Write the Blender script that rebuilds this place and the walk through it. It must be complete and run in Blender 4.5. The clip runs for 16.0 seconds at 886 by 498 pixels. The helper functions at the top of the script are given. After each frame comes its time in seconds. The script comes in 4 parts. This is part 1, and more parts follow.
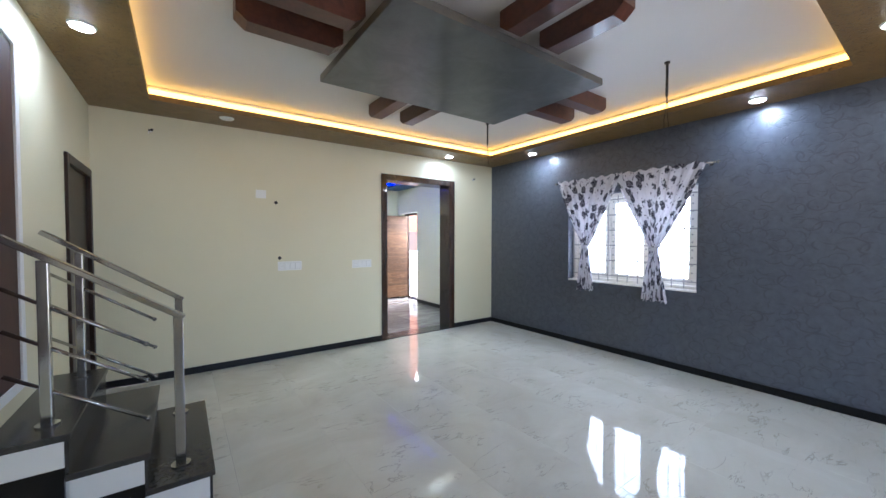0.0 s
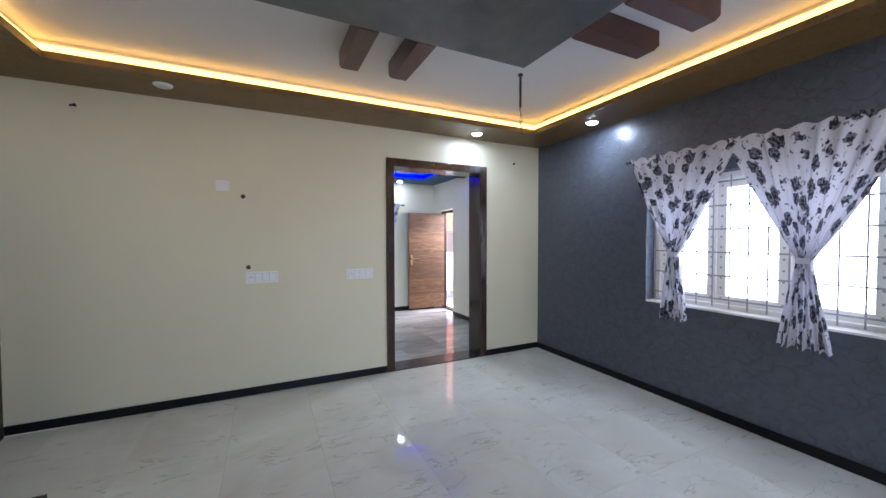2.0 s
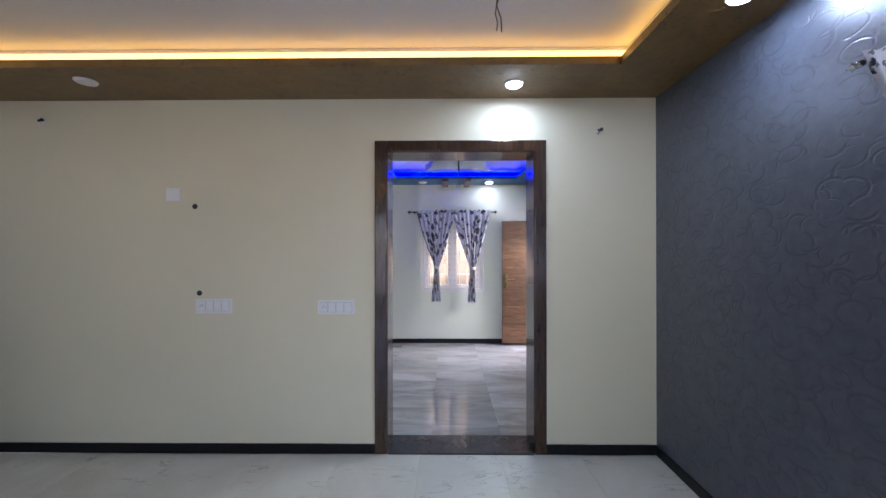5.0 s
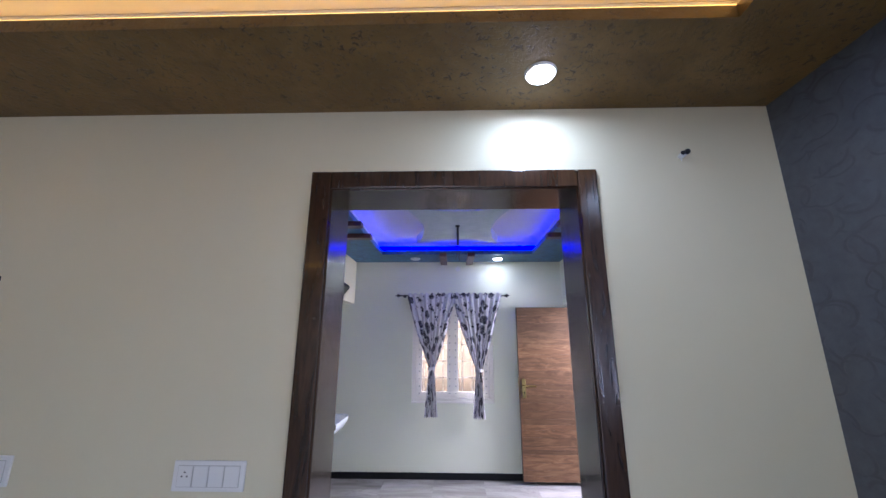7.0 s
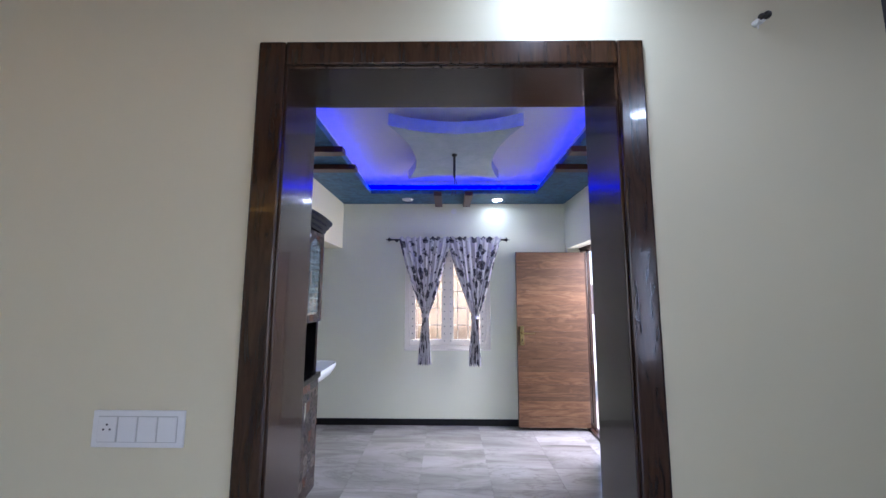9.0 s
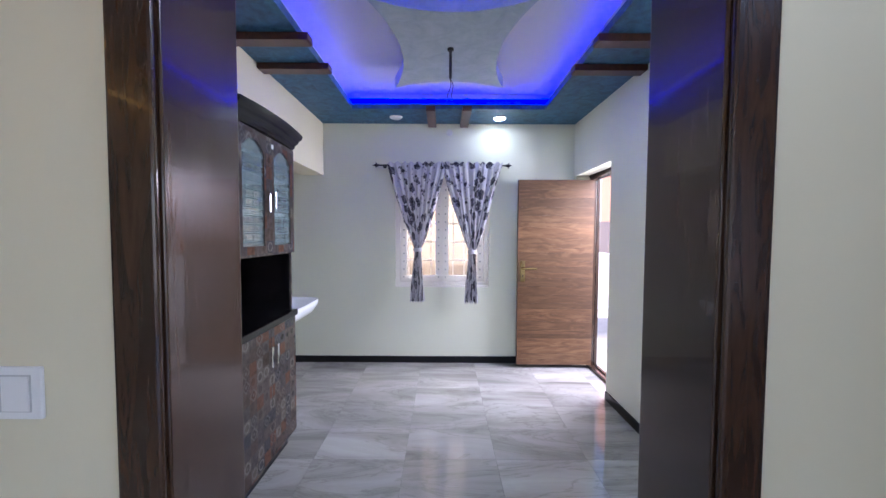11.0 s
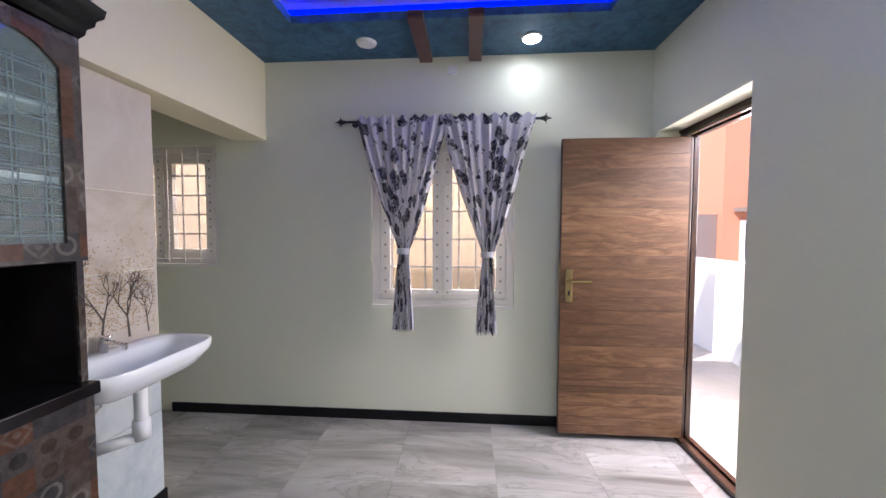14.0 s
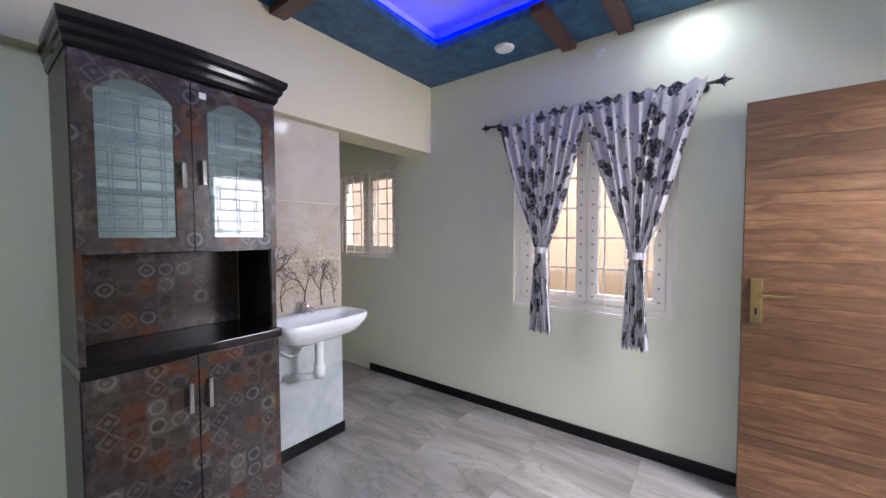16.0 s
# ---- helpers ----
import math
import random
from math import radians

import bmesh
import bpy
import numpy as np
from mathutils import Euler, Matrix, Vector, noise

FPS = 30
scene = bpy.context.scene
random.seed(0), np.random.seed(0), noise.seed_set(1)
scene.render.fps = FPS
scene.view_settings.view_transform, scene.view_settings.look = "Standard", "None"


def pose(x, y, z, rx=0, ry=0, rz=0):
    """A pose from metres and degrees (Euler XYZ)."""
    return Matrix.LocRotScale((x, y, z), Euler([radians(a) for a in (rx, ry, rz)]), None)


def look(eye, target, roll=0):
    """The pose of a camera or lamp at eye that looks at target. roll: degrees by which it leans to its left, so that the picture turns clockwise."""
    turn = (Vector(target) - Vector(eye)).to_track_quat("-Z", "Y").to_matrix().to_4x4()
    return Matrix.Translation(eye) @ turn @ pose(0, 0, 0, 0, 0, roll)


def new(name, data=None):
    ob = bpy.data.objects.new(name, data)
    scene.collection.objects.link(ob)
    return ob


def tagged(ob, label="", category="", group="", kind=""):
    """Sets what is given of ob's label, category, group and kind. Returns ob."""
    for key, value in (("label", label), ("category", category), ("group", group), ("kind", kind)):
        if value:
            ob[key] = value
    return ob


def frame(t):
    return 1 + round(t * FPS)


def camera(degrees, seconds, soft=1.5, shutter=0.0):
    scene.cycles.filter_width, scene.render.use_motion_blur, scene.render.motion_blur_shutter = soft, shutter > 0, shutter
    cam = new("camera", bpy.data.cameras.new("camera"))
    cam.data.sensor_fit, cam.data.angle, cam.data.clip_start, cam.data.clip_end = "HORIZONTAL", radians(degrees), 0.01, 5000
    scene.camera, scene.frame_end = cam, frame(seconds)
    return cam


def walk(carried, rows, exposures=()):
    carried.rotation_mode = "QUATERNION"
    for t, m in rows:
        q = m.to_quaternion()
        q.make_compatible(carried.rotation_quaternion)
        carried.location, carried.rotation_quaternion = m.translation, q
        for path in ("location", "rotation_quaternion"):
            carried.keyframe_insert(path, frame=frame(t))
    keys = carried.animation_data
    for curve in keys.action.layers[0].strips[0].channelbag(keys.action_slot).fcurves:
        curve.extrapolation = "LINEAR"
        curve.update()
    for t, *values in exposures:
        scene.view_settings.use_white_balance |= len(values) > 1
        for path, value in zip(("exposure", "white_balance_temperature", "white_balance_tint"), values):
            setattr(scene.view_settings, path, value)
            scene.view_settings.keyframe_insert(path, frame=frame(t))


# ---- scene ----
cam = camera(101.0, 16.0)
PATH = [
    (0, (0.146, 0.011, 1.394), (1.313, 1.634, 1.339), -0.0),
    (0.5, (0.339, 0.307, 1.408), (1.502, 1.933, 1.351), -0.1),
    (1, (0.596, 0.541, 1.428), (1.726, 2.189, 1.367), -0.1),
    (1.5, (0.916, 0.702, 1.421), (1.927, 2.427, 1.36), -0.1),
    (2, (1.259, 0.834, 1.433), (2.133, 2.631, 1.375), -0.1),
    (2.5, (1.638, 0.939, 1.472), (2.334, 2.813, 1.394), 0.0),
    (3, (2.011, 1.092, 1.483), (2.487, 3.033, 1.399), -0.0),
    (3.5, (2.374, 1.25, 1.492), (2.664, 3.227, 1.402), -0.1),
    (4, (2.658, 1.443, 1.474), (2.772, 3.437, 1.382), -0.1),
    (6.5, (3.134, 2.868, 1.556), (3.078, 4.837, 1.905), 0.1),
    (7, (3.1, 3.167, 1.576), (3.048, 5.11, 2.049), 0.1),
    (7.5, (3.089, 3.392, 1.59), (3.045, 5.319, 2.122), 0.1),
    (8, (3.097, 3.51, 1.548), (3.066, 5.435, 2.088), 0.2),
    (8.5, (3.095, 3.547, 1.507), (3.067, 5.495, 1.961), 0.2),
    (9, (3.098, 3.56, 1.471), (3.071, 5.545, 1.71), 0.2),
    (9.5, (3.089, 3.587, 1.453), (3.066, 5.587, 1.486), 0.2),
    (12, (3.156, 4.442, 1.348), (3.168, 6.44, 1.255), 0.2),
    (12.5, (3.189, 4.699, 1.344), (3.205, 6.697, 1.254), 0.1),
    (13, (3.202, 4.98, 1.348), (3.225, 6.978, 1.254), 0.1),
    (13.5, (3.231, 5.2, 1.337), (3.231, 7.198, 1.245), 0.1),
    (14, (3.296, 5.382, 1.346), (3.149, 7.375, 1.25), 0.1),
    (14.5, (3.378, 5.53, 1.327), (3.005, 7.493, 1.233), 0.0),
    (15, (3.5, 5.61, 1.329), (2.81, 7.485, 1.239), -0.2),
    (15.5, (3.663, 5.591, 1.324), (2.666, 7.323, 1.24), -0.2),
    (16, (3.79, 5.514, 1.319), (2.591, 7.113, 1.238), -0.2),
]
walk(cam, [(t, look(eye, target, roll)) for t, eye, target, roll in PATH],
     exposures=((0.0, 2.15, 5750, 17), (1.0, 2.0, 5720, 21), (3.0, 1.78, 5720, 22), (6.5, 1.55, 5500, 28), (9.5, 1.5, 5500, 26), (12.0, 1.85, 5580, 26),
                (13.0, 1.62, 5900, 25), (14.5, 1.2, 6200, 24), (16.0, 1.4, 6000, 24)))

# ---- world, sun, exposure ----
world = bpy.data.worlds.new("sky")
scene.world = world
world.use_nodes = True
wn, wl = world.node_tree.nodes, world.node_tree.links
sky = wn.new("ShaderNodeTexSky")
sky.sky_type, sky.sun_disc = "NISHITA", False
sky.sun_elevation, sky.sun_rotation = radians(52), radians(-125)
wl.new(sky.outputs[0], wn["Background"].inputs[0])
wn["Background"].inputs[1].default_value = 0.15
sun = new("sun", bpy.data.lights.new("sun", "SUN"))
sun.data.energy, sun.data.angle, sun.data.color = 4.0, radians(0.5), (1, 0.95, 0.86)
sun.matrix_world = look((-5, -3.5, 8), (0, 0, 0))


def lamp_area(name, eye, target, w, h, watts, color=(1, 1, 1)):
    ob = new(name, bpy.data.lights.new(name, "AREA"))
    ob.data.shape, ob.data.size, ob.data.size_y, ob.data.energy, ob.data.color = "RECTANGLE", w, h, watts, color
    ob.matrix_world = look(eye, target)
    return ob


def lamp_disc(name, x, y, z, watts, color=(0.74, 0.89, 1.0)):
    ob = new(name, bpy.data.lights.new(name, "AREA"))
    ob.data.shape, ob.data.size, ob.data.energy, ob.data.color = "DISK", 0.1, watts, color
    ob.matrix_world = look((x, y, z), (x, y + 0.001, z - 1))
    return ob


# daylight standing in the openings
lamp_area("daylight_window_hall", (4.92, 2.365, 1.42), (0, 2.365, 1.3), 1.9, 1.5, 27, (0.78, 0.89, 1.0))
# fill light for the hall: the rear opening is unseen and added
lamp_area("fill_rear_opening", (2.3, -2.55, 1.35), (2.3, 5, 1.2), 3.2, 2.1, 2.6, (0.88, 0.94, 1.0))
lamp_area("daylight_side_door", (5.35, 7.5, 1.9), (3.0, 6.6, 0.4), 1.2, 1.7, 78, (1.0, 0.98, 0.95))
lamp_area("daylight_dining_window", (3.1, 8.75, 2.85), (3.0, 6.6, 0.6), 1.1, 0.5, 36, (1.0, 0.95, 0.86))
lamp_area("daylight_alcove_window", (1.05, 8.75, 2.85), (1.2, 7.2, 0.8), 0.8, 0.5, 28, (1.0, 0.92, 0.78))

# ---- materials ----


class Mat:
    def __init__(self, name, rough=0.5, metal=0.0, color=(0.8, 0.8, 0.8)):
        self.m = bpy.data.materials.new(name)
        self.m.use_nodes = True
        self.n, self.l = self.m.node_tree.nodes, self.m.node_tree.links
        self.b = self.n["Principled BSDF"]
        self.b.inputs["Roughness"].default_value = rough
        self.b.inputs["Metallic"].default_value = metal
        self.b.inputs["Base Color"].default_value = (*color, 1)
        self.co = None

    def coord(self, scale=(1, 1, 1), rot=(0, 0, 0), kind="Object", jump=0.0):
        tc = self.n.new("ShaderNodeTexCoord")
        mp = self.n.new("ShaderNodeMapping")
        mp.inputs["Scale"].default_value = scale
        mp.inputs["Rotation"].default_value = [radians(a) for a in rot]
        self.l.new(tc.outputs[kind], mp.inputs[0])
        if jump:
            oi = self.n.new("ShaderNodeObjectInfo")
            c = self.n.new("ShaderNodeCombineXYZ")
            a, b2 = self.math("MULTIPLY", oi.outputs["Random"], jump), self.math("MULTIPLY", oi.outputs["Random"], jump * 7.3)
            self.l.new(a, c.inputs[0]), self.l.new(b2, c.inputs[1]), self.l.new(a, c.inputs[2])
            self.l.new(c.outputs[0], mp.inputs["Location"])
        return mp.outputs[0]

    def noise(self, co, scale, detail=4, rough=0.5, distort=0.0):
        n = self.n.new("ShaderNodeTexNoise")
        n.inputs["Scale"].default_value, n.inputs["Detail"].default_value = scale, detail
        n.inputs["Roughness"].default_value, n.inputs["Distortion"].default_value = rough, distort
        self.l.new(co, n.inputs["Vector"])
        return n.outputs[0]

    def voronoi(self, co, scale, feature="F1", out="Distance", rand=1.0):
        n = self.n.new("ShaderNodeTexVoronoi")
        n.feature = feature
        n.inputs["Scale"].default_value = scale
        n.inputs["Randomness"].default_value = rand
        self.l.new(co, n.inputs["Vector"])
        return n.outputs[out]

    def math(self, op, a, b=0.0):
        n = self.n.new("ShaderNodeMath")
        n.operation = op
        for i, v in enumerate((a, b)):
            if isinstance(v, (int, float)):
                n.inputs[i].default_value = v
            else:
                self.l.new(v, n.inputs[i])
        return n.outputs[0]

    def ramp(self, fac, *stops):
        n = self.n.new("ShaderNodeValToRGB")
        e = n.color_ramp.elements
        while len(e) < len(stops):
            e.new(0.5)
        for el, (p, c) in zip(e, stops):
            el.position = p
            el.color = (*c, 1) if not isinstance(c, (int, float)) else (c, c, c, 1)
        self.l.new(fac, n.inputs[0])
        return n.outputs[0]

    def mix(self, fac, a, b, blend="MIX"):
        n = self.n.new("ShaderNodeMix")
        n.data_type, n.blend_type = "RGBA", blend
        for i, v in ((0, fac), (6, a), (7, b)):
            if isinstance(v, (int, float)):
                n.inputs[i].default_value = v
            elif isinstance(v, tuple):
                n.inputs[i].default_value = (*v, 1)
            else:
                self.l.new(v, n.inputs[i])
        return n.outputs[2]

    def color(self, s):
        self.l.new(s, self.b.inputs["Base Color"])
        return self

    def rough(self, s):
        self.l.new(s, self.b.inputs["Roughness"])
        return self

    def bump(self, s, strength=0.3, dist=0.01):
        n = self.n.new("ShaderNodeBump")
        n.inputs["Strength"].default_value, n.inputs["Distance"].default_value = strength, dist
        self.l.new(s, n.inputs["Height"])
        self.l.new(n.outputs[0], self.b.inputs["Normal"])
        return self

    def glow(self, color, strength):
        self.b.inputs["Emission Color"].default_value = (*color, 1)
        self.b.inputs["Emission Strength"].default_value = strength
        return self


def painted(name, c, rough=0.55, wave=0.04):
    k = Mat(name, rough)
    co = k.coord()
    big = k.noise(co, 1.3, 3)
    k.color(k.mix(big, tuple(v * (1 - wave) for v in c), tuple(min(1, v * (1 + wave)) for v in c)))
    return k.bump(k.noise(co, 160, 3), 0.08, 0.002).m


def stained_wood(name, dark, light, rough=0.3, stretch=(1, 14, 14), scale=3.0, jump=9.0, plank=0.0):
    k = Mat(name, rough)
    co = k.coord(stretch, jump=jump)
    grain = k.noise(co, scale, 8, 0.62, 1.2)
    fine = k.noise(co, scale * 9, 3)
    c = k.ramp(grain, (0.3, dark), (0.7, light))
    c = k.mix(k.math("MULTIPLY", fine, 0.35), c, dark)
    k.color(c)
    k.b.inputs["Coat Weight"].default_value = 0.25
    return k.bump(fine, 0.12, 0.003).m


M = {}
M["cream"] = painted("cream_wall_paint", (0.69, 0.64, 0.455))
M["pale"] = painted("pale_green_wall_paint", (0.76, 0.765, 0.625))
M["white"] = painted("white_paint", (0.8, 0.8, 0.79))
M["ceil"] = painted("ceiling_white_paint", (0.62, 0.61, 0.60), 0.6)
M["plastic"] = Mat("white_plastic", 0.3, 0, (0.78, 0.78, 0.76)).m
M["upvc"] = painted("white_window_profile", (0.84, 0.80, 0.74), 0.3, 0.02)
# grey of the rivets; on the hall grille it paints in the backlit shade
M["grille"] = Mat("backlit_grille_and_rivet_grey", 0.4, 0, (0.36, 0.35, 0.34)).m
M["black"] = Mat("black_plastic", 0.4, 0, (0.012, 0.012, 0.012)).m
M["steel"] = Mat("brushed_steel", 0.16, 1.0, (0.42, 0.415, 0.41)).m
M["chrome"] = Mat("chrome", 0.08, 1.0, (0.75, 0.75, 0.76)).m
M["brass"] = Mat("antique_brass", 0.25, 1.0, (0.62, 0.47, 0.24)).m
M["ceramic"] = Mat("white_ceramic", 0.06, 0, (0.82, 0.84, 0.86)).m
M["well"] = Mat("grey_switch_gap", 0.5, 0, (0.52, 0.52, 0.50)).m
M["disc_off"] = Mat("frosted_lamp_cover", 0.4, 0, (0.8, 0.8, 0.8)).m
M["disc_on"] = Mat("lit_lamp_cover", 0.4, 0, (0.9, 0.9, 0.9)).glow((0.92, 0.97, 1.0), 14).m
M["led_warm"] = Mat("warm_led_strip", 0.5, 0, (0.9, 0.7, 0.3)).glow((1.0, 0.56, 0.10), 1.35).m
M["led_blue"] = Mat("blue_led_strip", 0.5, 0, (0.02, 0.02, 0.5)).glow((0.0, 0.004, 1.0), 2.6).m

# grey wallpaper with embossed loops, drawn in the plane of the wall
k = Mat("grey_swirl_wallpaper", 0.34)
co = k.coord((1, 1, 1))
sw = k.n.new("ShaderNodeSeparateXYZ")
k.l.new(co, sw.inputs[0])


def loops(scale, radius, dx, dz, squash, width):
    """Incomplete oval loops scattered over the wall, as a mask."""
    cm = k.n.new("ShaderNodeCombineXYZ")
    wob = k.math("MULTIPLY", k.noise(co, 5.0, 2), 0.06)
    k.l.new(k.math("ADD", k.math("ADD", sw.outputs[1], dx), wob), cm.inputs[0])
    k.l.new(k.math("ADD", k.math("MULTIPLY", sw.outputs[2], squash), dz), cm.inputs[1])
    v = k.n.new("ShaderNodeTexVoronoi")
    v.voronoi_dimensions = "2D"
    v.inputs["Scale"].default_value = scale
    k.l.new(cm.outputs[0], v.inputs["Vector"])
    ring = k.ramp(k.math("ABSOLUTE", k.math("SUBTRACT", v.outputs["Distance"], radius)), (width, 1.0), (width * 2.4, 0.0))
    gate = k.ramp(k.noise(cm.outputs[0], 7.0, 1), (0.47, 0.0), (0.57, 1.0))
    return k.math("MULTIPLY", ring, gate)


ring = k.math("MAXIMUM", loops(5.0, 0.36, 0.0, 0.0, 1.35, 0.022), k.math("MAXIMUM", loops(5.6, 0.33, 3.3, 1.7, 1.2, 0.022), loops(6.4, 0.40, 7.1, 5.2, 1.5, 0.02)))
base = k.ramp(k.noise(co, 14, 5, 0.7), (0.3, (0.060, 0.070, 0.092)), (0.7, (0.096, 0.107, 0.136)))
k.color(k.mix(k.math("MULTIPLY", ring, 0.4), base, (0.028, 0.031, 0.040)))
k.bump(k.math("SUBTRACT", k.math("MULTIPLY", k.noise(co, 70, 3), 0.2), k.math("MULTIPLY", ring, 0.5)), 0.35, 0.006)
k.b.inputs["Specular IOR Level"].default_value = 0.7
M["wallpaper"] = k.m


def mottled(name, a, b, rough, scale=9, bump=0.4, dist=0.006):
    k = Mat(name, rough)
    co = k.coord()
    n = k.noise(co, scale, 7, 0.68, 0.8)
    k.color(k.ramp(n, (0.3, a), (0.7, b)))
    return k.bump(k.noise(co, scale * 5, 5, 0.6), bump, dist).m


k = Mat("bronze_textured_paint", 0.4)
co = k.coord()
bc = k.ramp(k.noise(co, 5, 6, 0.65, 0.8), (0.3, (0.145, 0.082, 0.022)), (0.7, (0.23, 0.137, 0.04)))
pit = k.math("MULTIPLY", k.ramp(k.noise(co, 34, 4, 0.6, 1.5), (0.56, 0.0), (0.63, 1.0)), k.ramp(k.noise(co, 3.5, 2), (0.35, 0.4), (0.6, 1.0)))
k.color(k.mix(k.math("MULTIPLY", pit, 0.85), bc, (0.045, 0.027, 0.012)))
k.bump(k.math("SUBTRACT", k.noise(co, 60, 4), k.math("MULTIPLY", pit, 1.2)), 0.5, 0.005)
M["brown_soffit"] = k.m
M["blue_soffit"] = mottled("blue_rag_rolled_paint", (0.008, 0.042, 0.10), (0.045, 0.165, 0.29), 0.5, 11, 0.3)
M["plate"] = mottled("grey_marbled_ceiling_plate", (0.055, 0.058, 0.057), (0.12, 0.124, 0.12), 0.3, 3.5, 0.06)
M["plate_blue"] = mottled("pale_blue_marbled_plate", (0.28, 0.34, 0.42), (0.42, 0.47, 0.55), 0.4, 8, 0.08)
M["black_gloss"] = Mat("black_lacquer", 0.14, 0, (0.008, 0.007, 0.008)).m
M["black_gloss"].node_tree.nodes["Principled BSDF"].inputs["Specular IOR Level"].default_value = 0.3
M["granite"] = mottled("dark_granite", (0.025, 0.024, 0.025), (0.055, 0.052, 0.052), 0.2, 40, 0.02)
M["skirting"] = mottled("black_granite_skirting", (0.004, 0.004, 0.005), (0.010, 0.010, 0.012), 0.32, 40, 0.02)
M["skirting"].node_tree.nodes["Principled BSDF"].inputs["Specular IOR Level"].default_value = 0.25
M["beam"] = stained_wood("reddish_brown_beam_wood", (0.045, 0.014, 0.008), (0.11, 0.035, 0.02), 0.35, (6, 6, 6), 2.5)
M["frame_wood"] = stained_wood("dark_polished_teak", (0.020, 0.009, 0.005), (0.068, 0.034, 0.018), 0.2, (10, 10, 1), 4.0, 0)
M["door_dark"] = stained_wood("very_dark_door_wood", (0.012, 0.006, 0.004), (0.034, 0.015, 0.009), 0.38, (10, 10, 1), 4.0, 0)
M["door_dark"].node_tree.nodes["Principled BSDF"].inputs["Coat Weight"].default_value = 0.0
M["door_dark"].node_tree.nodes["Principled BSDF"].inputs["Specular IOR Level"].default_value = 0.25
k = Mat("walnut_plank", 0.42)
co = k.coord((1.1, 9, 6), jump=37.0)
co2 = k.coord((1.6, 5, 6), jump=53.0)
g1, g2 = k.noise(co, 3.0, 9, 0.66, 1.5), k.noise(co, 26, 4, 0.6)
kn = k.noise(co2, 1.9, 4, 0.5, 2.5)
cc = k.ramp(g1, (0.28, (0.085, 0.038, 0.017)), (0.48, (0.18, 0.088, 0.040)), (0.72, (0.33, 0.185, 0.092)))
oi = k.n.new("ShaderNodeObjectInfo")
cc = k.mix(1.0, cc, k.ramp(oi.outputs["Random"], (0.0, 0.55), (1.0, 1.12)), "MULTIPLY")
cc = k.mix(k.ramp(kn, (0.60, 0.0), (0.72, 0.5)), cc, (0.055, 0.022, 0.010))
cc = k.mix(k.math("MULTIPLY", g2, 0.35), cc, (0.07, 0.03, 0.014))
k.color(cc)
k.bump(g1, 0.15, 0.002)
M["plank"] = k.m
M["panel_brown"] = mottled("matt_dark_brown_board", (0.035, 0.010, 0.006), (0.065, 0.020, 0.011), 0.65, 5, 0.05)
M["plank_edge"] = stained_wood("walnut_edge", (0.03, 0.013, 0.007), (0.08, 0.038, 0.02), 0.4, (10, 10, 1), 4.0, 0)

# polished cream floor tiles with fine dark veins
k = Mat("polished_cream_marble_tile", 0.07)
co = k.coord((1, 1, 1), jump=40.0)
soft = k.noise(co, 1.6, 6, 0.6, 0.8)
basec = k.ramp(soft, (0.3, (0.53, 0.50, 0.41)), (0.7, (0.645, 0.63, 0.545)))
cv = k.coord((1.0, 3.2, 1), (0, 0, 38), jump=40.0)
vein = k.ramp(k.math("ABSOLUTE", k.math("SUBTRACT", k.noise(cv, 2.4, 5, 0.55, 0.6), 0.5)), (0.0, 1.0), (0.014, 0.0))
vein = k.math("MULTIPLY", vein, k.ramp(k.noise(co, 3.2, 2), (0.47, 0.0), (0.58, 1.0)))
k.color(k.mix(k.math("MULTIPLY", vein, 0.48), basec, (0.16, 0.135, 0.105)))
k.rough(k.ramp(k.noise(co, 5, 4), (0.2, 0.025), (0.8, 0.06)))
M["floor_cream"] = k.m

# grey marble tiles
k = Mat("polished_grey_marble_tile", 0.1)
co = k.coord((0.6, 2.3, 1), (0, 0, 12), jump=60.0)
cloud = k.noise(co, 1.7, 7, 0.6, 0.7)
c1 = k.ramp(cloud, (0.28, (0.145, 0.132, 0.118)), (0.5, (0.30, 0.285, 0.268)), (0.75, (0.43, 0.415, 0.395)))
oi = k.n.new("ShaderNodeObjectInfo")
tone = k.ramp(oi.outputs["Random"], (0.0, 0.82), (1.0, 1.08))
c1 = k.mix(1.0, c1, tone, "MULTIPLY")
vein = k.ramp(k.math("ABSOLUTE", k.math("SUBTRACT", k.noise(co, 1.7, 6, 0.6, 1.6), 0.5)), (0.0, 1.0), (0.02, 0.0))
k.color(k.mix(k.math("MULTIPLY", vein, 0.38), c1, (0.12, 0.105, 0.09)))
k.rough(k.ramp(cloud, (0.2, 0.04), (0.8, 0.10)))
M["floor_grey"] = k.m
M["grout"] = painted("grey_grout", (0.22, 0.215, 0.2), 0.8)

# patchwork laminate
k = Mat("patchwork_tile_laminate", 0.27)
geo = k.coord((14.2, 14.2, 14.2))
flo = k.n.new("ShaderNodeVectorMath")
flo.operation = "FLOOR"
fra = k.n.new("ShaderNodeVectorMath")
fra.operation = "FRACTION"
off = k.n.new("ShaderNodeVectorMath")
off.operation = "ADD"
off.inputs[1].default_value = (0.013, 0.013, 0.013)
k.l.new(geo, off.inputs[0]), k.l.new(off.outputs[0], flo.inputs[0]), k.l.new(off.outputs[0], fra.inputs[0])
wn1 = k.n.new("ShaderNodeTexWhiteNoise")
k.l.new(flo.outputs[0], wn1.inputs["Vector"])
sep = k.n.new("ShaderNodeSeparateColor")
k.l.new(wn1.outputs["Color"], sep.inputs[0])
